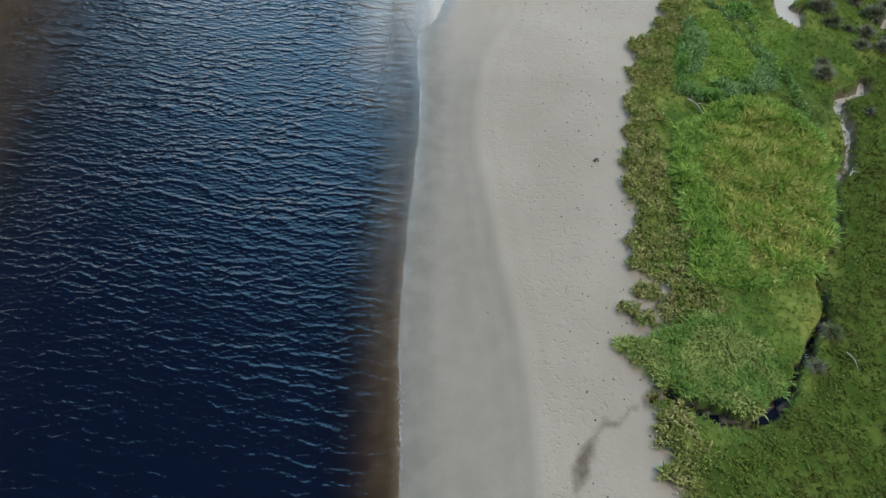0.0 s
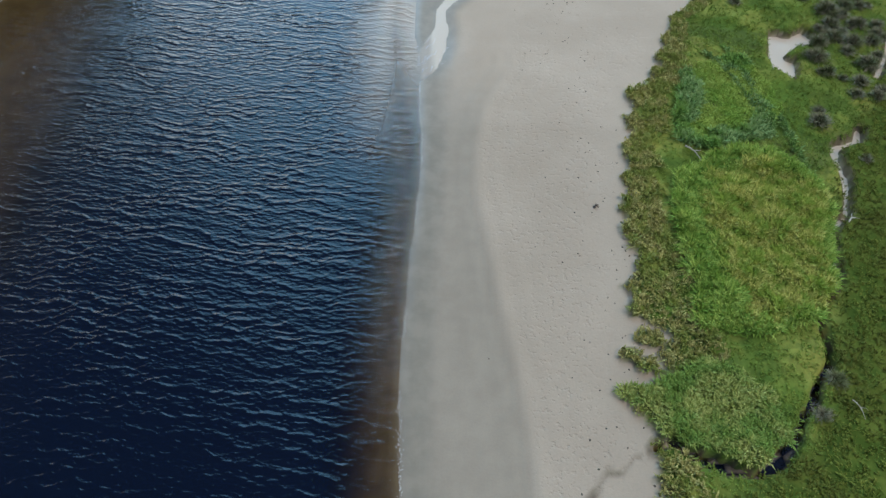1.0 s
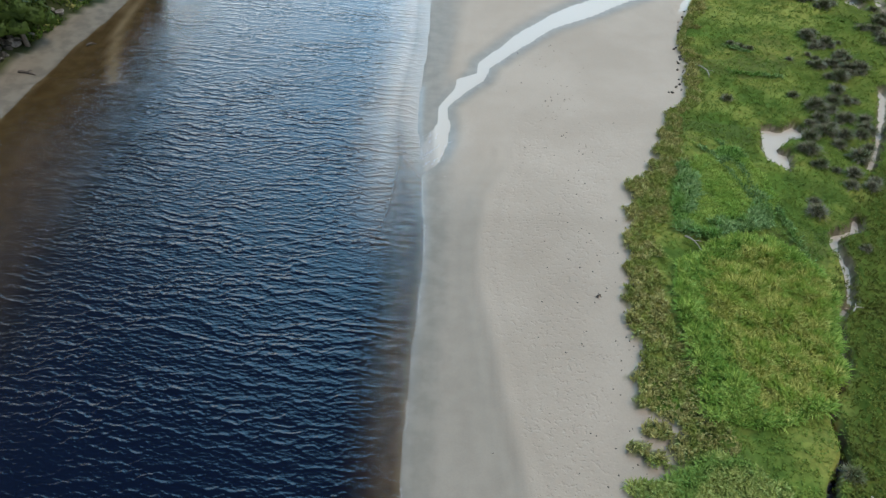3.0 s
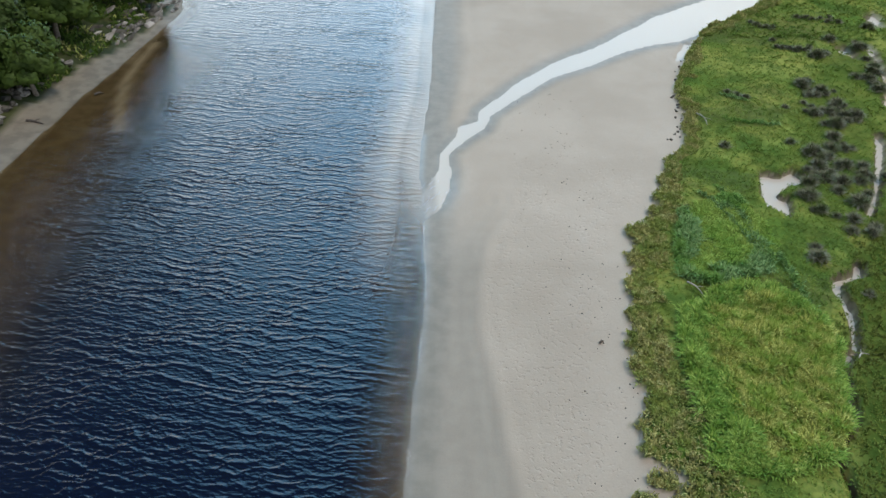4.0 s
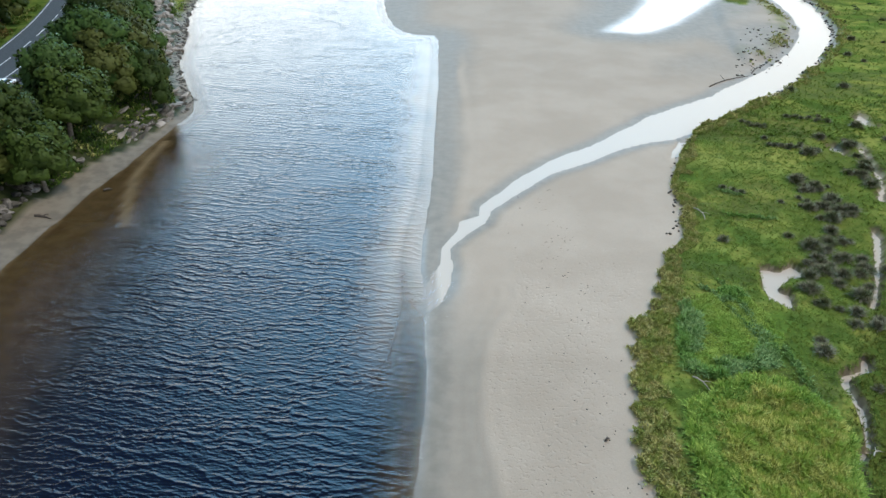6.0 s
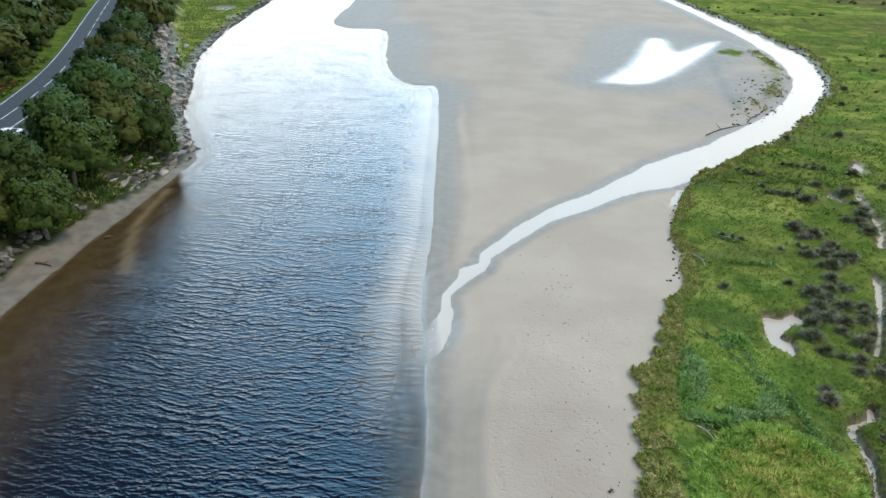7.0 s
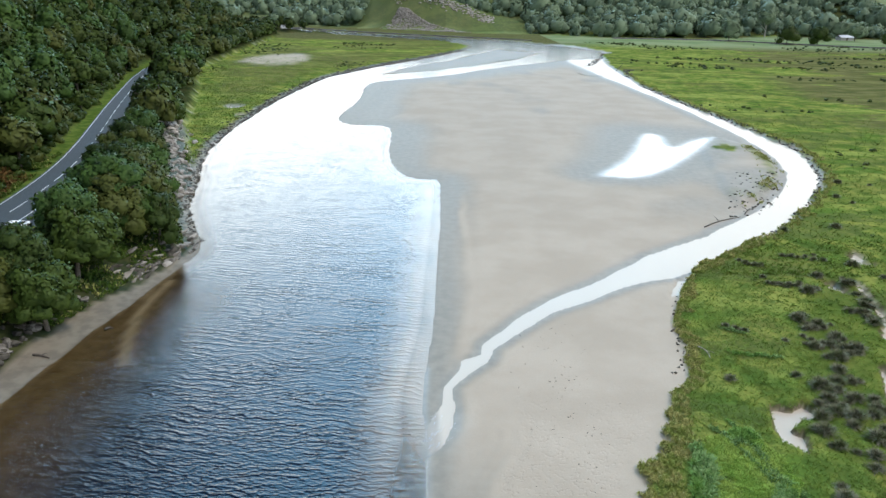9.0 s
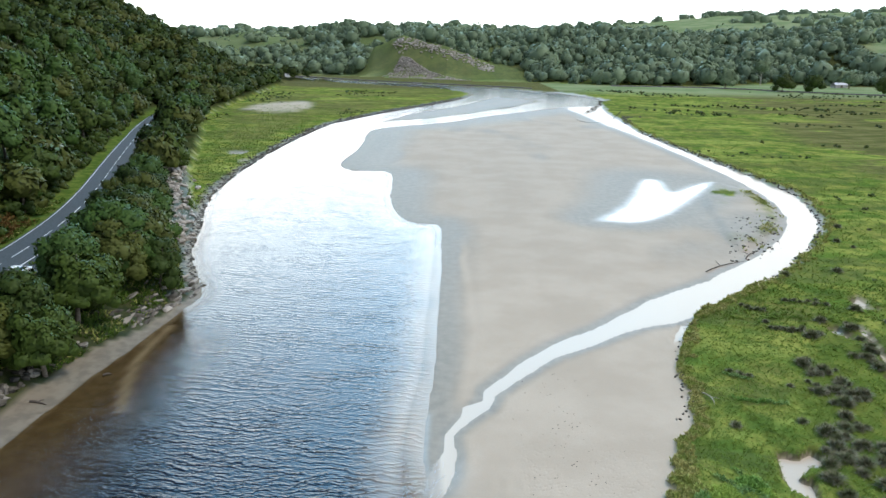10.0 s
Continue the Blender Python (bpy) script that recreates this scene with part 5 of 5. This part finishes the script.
def build_cottage(x, y, turn):
    z = float(height_of(x, y)[0])
    cottage = tagged(new("cottage"), "small white cottage with a slate roof below the wood", "house")
    cottage.matrix_basis = pose(x, y, z, 0, 0, turn)
    part("wall", box_mesh("wall", (-5, -3, -0.5), (5, 3, 4.6), WHITE_WALL), cottage)
    v = [(-5.3, -3.4, 4.4), (5.3, -3.4, 4.4), (5.3, 0, 7.0), (-5.3, 0, 7.0), (-5.3, 3.4, 4.4), (5.3, 3.4, 4.4), (-5.3, -3.4, 4.2), (5.3, -3.4, 4.2), (5.3, 3.4, 4.2), (-5.3, 3.4, 4.2)]
    roof = part("roof", mesh_of("roof", v, [(0, 1, 2, 3), (3, 2, 5, 4), (6, 7, 1, 0), (4, 5, 8, 9)], WALL_STONE), cottage, "grey slate roof")
    part("chimney", box_mesh("chimney", (3.6, -0.5, 6.2), (4.6, 0.5, 8.0), WHITE_WALL), roof)
    part("door", box_mesh("door", (-0.5, -3.06, 0), (0.5, -3.0, 2.1), BARK), cottage)
    for wx, wz in ((-3.2, 0.9), (2.4, 0.9), (-3.2, 3.0), (2.4, 3.0)):
        part("window", box_mesh("window", (wx, -3.05, wz), (wx + 1.0, -3.0, wz + 1.2), WINDOW_DARK), cottage)


def lone_tree(name, label, x, y, height, radius, cards, seed, leaf, bark=BARK, low=0.2):
    tree = tree_model(name, label, height, radius, cards, height * 0.032, seed, leaf, bark, low, 9, "field trees")
    z = float(height_of(x, y)[0])
    tree.matrix_basis = pose(x, y, z, 0, 0, seed * 40)


def build_far_side():
    build_quarry()
    pts, way = along([(-200, 745), (-147, 722), (-97, 681), (-43, 648), (6, 626), (54, 604), (72, 590)], 4.0)
    tagged(new("river_wall", wall_of(pts, way, 1.6, 1.1, 0.4, WALL_STONE, "river_wall")), "long grey stone wall along the far river bank", "wall")
    pts, way = along([(150, 655), (245, 664), (300, 618), (364, 588), (520, 560)], 4.0)
    tagged(new("field_wall", wall_of(pts, way, 0.8, 1.1, 0.8, WALL_STONE, "field_wall")), "low dark dry stone field wall", "wall")
    build_barn(394, 722, 20)
    build_cottage(-158, 726, 12)
    lone_tree("willow_tree", "pale green willow at the edge of the field", 254, 655, 20, 10.5, 2600, 191, LEAF_PALE, low=0.02)
    lone_tree("pale_trunk_tree", "tall tree with a bare pale trunk", 330, 757, 26, 11, 2000, 192, LEAF_PALE, PALE_BARK, 0.5)
    lone_tree("field_oak", "round dark green field tree", 369, 606, 16, 10, 2600, 195, LEAF, low=0.06)
    lone_tree("field_ash", "bright green field tree beside the barn", 392, 700, 17, 9, 2600, 196, LEAF_PALE, low=0.1)
    lone_tree("field_oak", "round dark green field tree", 290, 620, 16, 11, 2600, 193, LEAF, low=0.02)
    lone_tree("field_oak", "round dark green field tree", 316, 620, 16, 10.5, 2600, 194, LEAF, low=0.06)


build_far_side()


# ---- along the road ----
CAR_PAINT = Mat("white_car_paint", 0.25, (0.78, 0.78, 0.77), Coat_Weight=0.6).m
CAR_GLASS = Mat("car_glass", 0.05, (0.02, 0.025, 0.03)).m
RUBBER = Mat("tyre_rubber", 0.8, (0.02, 0.02, 0.02)).m
CHROME = Mat("wheel_metal", 0.3, (0.6, 0.6, 0.6), Metallic=1.0).m
LAMP_RED = Mat("tail_lamp", 0.2, (0.4, 0.02, 0.02)).m
SIGN_BLACK = Mat("sign_black", 0.5, (0.02, 0.02, 0.02)).m
SIGN_WHITE = Mat("sign_white", 0.5, (0.75, 0.75, 0.75)).m


def loft(name, sections, material, smooth_faces=True):
    """A closed hull through rings of equal length."""
    k = len(sections[0])
    v = np.array(sections, float).reshape(-1, 3)
    bm = bmesh.new()
    vs = [bm.verts.new(q) for q in v]
    for i in range(len(sections) - 1):
        for j in range(k):
            bm.faces.new((vs[i * k + j], vs[i * k + (j + 1) % k], vs[(i + 1) * k + (j + 1) % k], vs[(i + 1) * k + j]))
    bm.faces.new(vs[:k][::-1])
    bm.faces.new(vs[-k:])
    bmesh.ops.recalc_face_normals(bm, faces=bm.faces)
    me = bpy.data.meshes.new(name)
    bm.to_mesh(me)
    bm.free()
    me.materials.append(material)
    return me


def ring(y, half, z0, z1, tuck=0.85):
    return [(-half * tuck, y, z0), (-half, y, z0 + 0.25 * (z1 - z0)), (-half * 0.98, y, z0 + 0.8 * (z1 - z0)), (-half * 0.8, y, z1), (half * 0.8, y, z1), (half * 0.98, y, z0 + 0.8 * (z1 - z0)), (half, y, z0 + 0.25 * (z1 - z0)), (half * tuck, y, z0)]


def build_car(x, y, z, turn):
    car = tagged(new("car"), "white hatchback parked in the lay-by under the trees", "car")
    car.matrix_basis = pose(x, y, z, 0, 0, turn)
    part("body", loft("body", [ring(-2.1, 0.7, 0.4, 0.75), ring(-1.95, 0.84, 0.28, 0.9), ring(-1.0, 0.88, 0.24, 0.95), ring(0.8, 0.88, 0.24, 0.95), ring(1.9, 0.84, 0.28, 0.78), ring(2.1, 0.68, 0.36, 0.62)], CAR_PAINT), car)
    part("windows", loft("windows", [ring(-1.85, 0.74, 0.9, 0.98, 1), ring(-1.35, 0.7, 0.92, 1.36, 1), ring(0.15, 0.7, 0.92, 1.40, 1), ring(1.05, 0.76, 0.9, 0.97, 1)], CAR_GLASS), car)
    part("roof", loft("roof", [ring(-1.42, 0.62, 1.33, 1.40), ring(-0.9, 0.64, 1.38, 1.47), ring(-0.1, 0.64, 1.38, 1.47), ring(0.25, 0.6, 1.35, 1.41)], CAR_PAINT), car)
    for sx in (-1, 1):
        part("tail_light", box_mesh("tail_light", (sx * 0.66 - 0.12, -2.06, 0.7), (sx * 0.66 + 0.12, -1.98, 0.86), LAMP_RED), car)
        part("headlight", box_mesh("headlight", (sx * 0.6 - 0.14, 1.98, 0.58), (sx * 0.6 + 0.14, 2.06, 0.7), SIGN_WHITE), car)
        part("mirror", box_mesh("mirror", (sx * 0.98 - 0.1, 0.6, 0.92), (sx * 0.98 + 0.1, 0.72, 1.06), CAR_PAINT, 0.02), car)
        for wy in (-1.3, 1.3):
            v, f = tube([(sx * 0.70, wy, 0.32), (sx * 0.72, wy, 0.32), (sx * 0.86, wy, 0.32), (sx * 0.88, wy, 0.32)], [0.26, 0.32, 0.32, 0.26], 14)
            wheel = part("wheel", mesh_of("wheel", v, f, RUBBER), car)
            v, f = tube([(sx * 0.80, wy, 0.32), (sx * 0.875, wy, 0.32), (sx * 0.885, wy, 0.32)], [0.2, 0.2, 0.02], 12)
            part("rim", mesh_of("rim", v, f, CHROME), wheel)


def build_lay_by():
    pts, way = along([(-61, 74), (-61.2, 85), (-61.9, 95), (-63.2, 105), (-64.6, 112)], 1.0)
    width = 3.4 + 3.6 * np.sin(np.linspace(0, math.pi, len(pts))) ** 0.5
    n = np.stack([way[:, 1], -way[:, 0]], 1)
    v = np.stack([np.c_[pts + n * 3.3, np.full(len(pts), 3.412)], np.c_[pts + n * width[:, None], np.full(len(pts), 3.412)], np.c_[pts + n * (width + 0.1)[:, None], np.full(len(pts), 3.1)]], 1).reshape(-1, 3)
    i = np.arange(len(pts) - 1)[:, None] * 3 + np.arange(2)[None]
    tagged(new("lay_by", mesh_of("lay_by", v, np.stack([i, i + 1, i + 4, i + 3], -1).reshape(-1, 4), ASPHALT)), "worn asphalt lay-by beside the road", "road", kind="structure")


def build_sign(x, y):
    z = float(height_of(x, y)[0])
    sign = tagged(new("road_sign"), "small black and white road sign on a post", "sign")
    sign.matrix_basis = pose(x, y, z, 0, 0, 15)
    v, f = tube([(0, 0, -0.3), (0, 0, 2.6)], [0.05, 0.05], 8)
    part("post", mesh_of("post", v, f, CHROME), sign)
    part("plate", box_mesh("plate", (-0.45, -0.06, 1.5), (0.45, -0.052, 2.6), SIGN_BLACK), sign)
    part("marking", box_mesh("marking", (-0.28, -0.066, 1.6), (0.28, -0.062, 2.5), SIGN_WHITE), sign)


build_lay_by()
build_car(-56.2, 87.8, 3.43, 4)
build_sign(-114.5, 251)


# ---- driftwood, foam and small marks ----
DRIFTWOOD = rough_material("driftwood", (0.36, 0.33, 0.27), (0.5, 0.47, 0.4), 8)
WET_WOOD = rough_material("wet_wood", (0.06, 0.05, 0.04), (0.12, 0.10, 0.08), 8)
FOAM = rough_material("foam", (0.72, 0.73, 0.72), (0.8, 0.81, 0.8), 8, 0.7, 0.01)


def stick(name, label, a, b, thick, material, bow=0.12, raise_by=0.1):
    """A bent branch with one side shoot."""
    (ax, ay), (bx, by) = a, b
    za, zb = float(height_of(ax, ay)[0]), float(height_of(bx, by)[0])
    lx, ly = bx - ax, by - ay
    pts = [(ax + lx * t - ly * bow * math.sin(t * 3.1), ay + ly * t + lx * bow * math.sin(t * 3.1), za + (zb - za) * t + raise_by + 0.05 * math.sin(t * 5)) for t in (0, 0.2, 0.45, 0.7, 0.88, 1)]
    branch = tagged(new(name, mesh_of(name, *tube(pts, [thick, thick * 0.95, thick * 0.8, thick * 0.6, thick * 0.4, thick * 0.12], 7), material, None, True)), label, "driftwood")
    c = pts[2]
    side = [c, (c[0] - ly * 0.14 + lx * 0.1, c[1] + lx * 0.14 + ly * 0.1, c[2] + 0.06), (c[0] - ly * 0.24 + lx * 0.22, c[1] + lx * 0.24 + ly * 0.22, c[2] + 0.03)]
    part("shoot", mesh_of("shoot", *tube(side, [thick * 0.5, thick * 0.35, thick * 0.1], 6), material, None, True), branch)


def build_small_things():
    stick("driftwood_branch", "bleached driftwood branch lying in the rushes", (18.3, 37.6), (19.2, 36.3), 0.06, DRIFTWOOD, raise_by=0.45)
    stick("driftwood_branch", "bleached driftwood branch beside the ditch", (27.7, 30.8), (28.7, 31.3), 0.05, DRIFTWOOD, 0.2, 0.3)
    stick("driftwood_branch", "bleached driftwood branch on the marsh edge", (26.5, 64.0), (26.9, 61.6), 0.07, DRIFTWOOD, 0.15, 0.3)
    stick("driftwood_branch", "thin bleached stick on the marsh turf", (22.9, 17.8), (23.2, 16.7), 0.03, DRIFTWOOD, 0.1, 0.25)
    stick("wet_log", "dark wet log lying on the beach", (-39.4, 60.2), (-37.7, 60.0), 0.13, WET_WOOD, 0.05, 0.1)
    stick("snag", "dark snag standing out of the shallow water", (-35.2, 66.2), (-34.4, 66.6), 0.12, WET_WOOD, 0.2, 0.22)
    stick("wet_log", "short dark stump on the sand", (11.15, 32.0), (11.5, 32.3), 0.09, WET_WOOD, 0.1, 0.06)
    stick("stranded_trunk", "long dark stranded trunk on the sandbank", (42.0, 106.3), (50.6, 112.7), 0.1, WET_WOOD, 0.05, 0.1)
    stick("stranded_trunk", "dark stranded trunk at the creek's edge", (51.5, 114.0), (55.5, 118.8), 0.1, WET_WOOD, 0.06, 0.1)
    # foam flecks along the waterline and in the creek's mouth
    r = np.random.default_rng(200)
    ys = np.arange(9, 46, 0.045)
    xs = np.linspace(-2.2, 0.4, 40)
    gx, gy = np.meshgrid(xs, ys)
    wet_side = ground_at(gx, gy)["h"] < 0.0
    line = xs[np.clip(wet_side.sum(1), 0, 39)]
    pts = np.stack([line, ys], 1)
    keep = wave_noise(pts[:, 0] * 0, pts[:, 1], 1.6, 201) > -0.15
    p = pts[keep] + np.c_[r.normal(-0.03, 0.07, keep.sum()), r.normal(0, 0.02, keep.sum())]
    streak = []
    for k in range(16):
        x0, y0 = r.uniform(-0.6, 2.2), r.uniform(45.5, 52)
        t = np.linspace(0, 1, 30)[:, None]
        streak.append(np.array([[x0, y0]]) + t * np.array([[-0.9, -1.5]]) * r.uniform(0.5, 1.2) + np.c_[0.12 * np.sin(t * 9 + k), 0.1 * np.cos(t * 8 + k)])
    p = np.concatenate([p] + streak)
    n = len(p)
    s = r.uniform(0.008, 0.032, n)
    a = np.linspace(0, 2 * math.pi, 6, endpoint=False)
    circle = np.stack([np.cos(a), np.sin(a)], 1)
    v = np.concatenate([np.c_[(p[:, None] + circle[None] * s[:, None, None]).reshape(-1, 2), np.full(n * 6, 0.012)].reshape(n, 6, 3), np.c_[p, 0.02 + s * 0.5][:, None]], 1)
    i = np.arange(n)[:, None, None] * 7
    tri = np.array([[k, (k + 1) % 6, 6] for k in range(6)])[None]
    tagged(new("foam_flecks", mesh_of("foam_flecks", v.reshape(-1, 3), (i + tri).reshape(-1, 3), FOAM)), "thin line of white foam along the waterline", "foam", kind="stuff")


build_small_things()


def build_marsh_bushes():
    """Dark low bushes strewn in drifts over the open marsh, and scrub at the wood's edge."""
    r = np.random.default_rng(210)
    p = np.stack([r.uniform(40, 420, 16000), r.uniform(95, 600, 16000)], 1)
    g = ground_at(p[:, 0], p[:, 1])
    drift = wave_noise(p[:, 0] * 0.45 + p[:, 1] * 0.25, p[:, 1], 26, 211)
    ok = (g["marsh"] < -1.5) & (g["cut"] > 1) & (drift > 0.52) & (r.random(16000) < 0.5) & (np.abs(p[:, 0]) < p[:, 1] * 0.75)
    p = p[ok][:1500]
    massed_trees("marsh_bushes", "low dark rush and gorse bushes strewn over the marsh", p, r.uniform(0.5, 1.3, len(p)) * np.interp(p[:, 1], [100, 400], [0.6, 1.0]), 1.0, 1.2, 24, 0.27, LEAF, 212, category="bushes", lobes=1)
    p = np.stack([r.uniform(-125, -30, 5000), r.uniform(165, 520, 5000)], 1)
    g = ground_at(p[:, 0], p[:, 1])
    ok = (g["lm"] > 0.9) & (wave_noise(p[:, 0], p[:, 1] * 0.6, 22, 213) > 0.35) & (r.random(5000) < 0.45)
    p = p[ok][:500]
    massed_trees("meadow_bushes", "dark rush bushes strewn over the river meadow", p, r.uniform(0.5, 1.2, len(p)) * np.interp(p[:, 1], [165, 500], [0.5, 0.9]), 0.9, 1.2, 24, 0.3, LEAF, 214, category="bushes", lobes=1)
    pts, way = along(ROAD[1:], 1.1)
    n = np.stack([way[:, 1], -way[:, 0]], 1)
    p = pts - n * r.uniform(6.6, 13.0, (len(pts), 1))
    p = p[(p[:, 1] > 70) & (p[:, 1] < 300)]
    massed_trees("wood_edge_scrub", "dark green scrub along the wood's edge", p, r.uniform(0.7, 1.3, len(p)), 2.2, 1.9, 130, 0.22, LEAF, 215, category="bushes", lobes=5)


build_marsh_bushes()
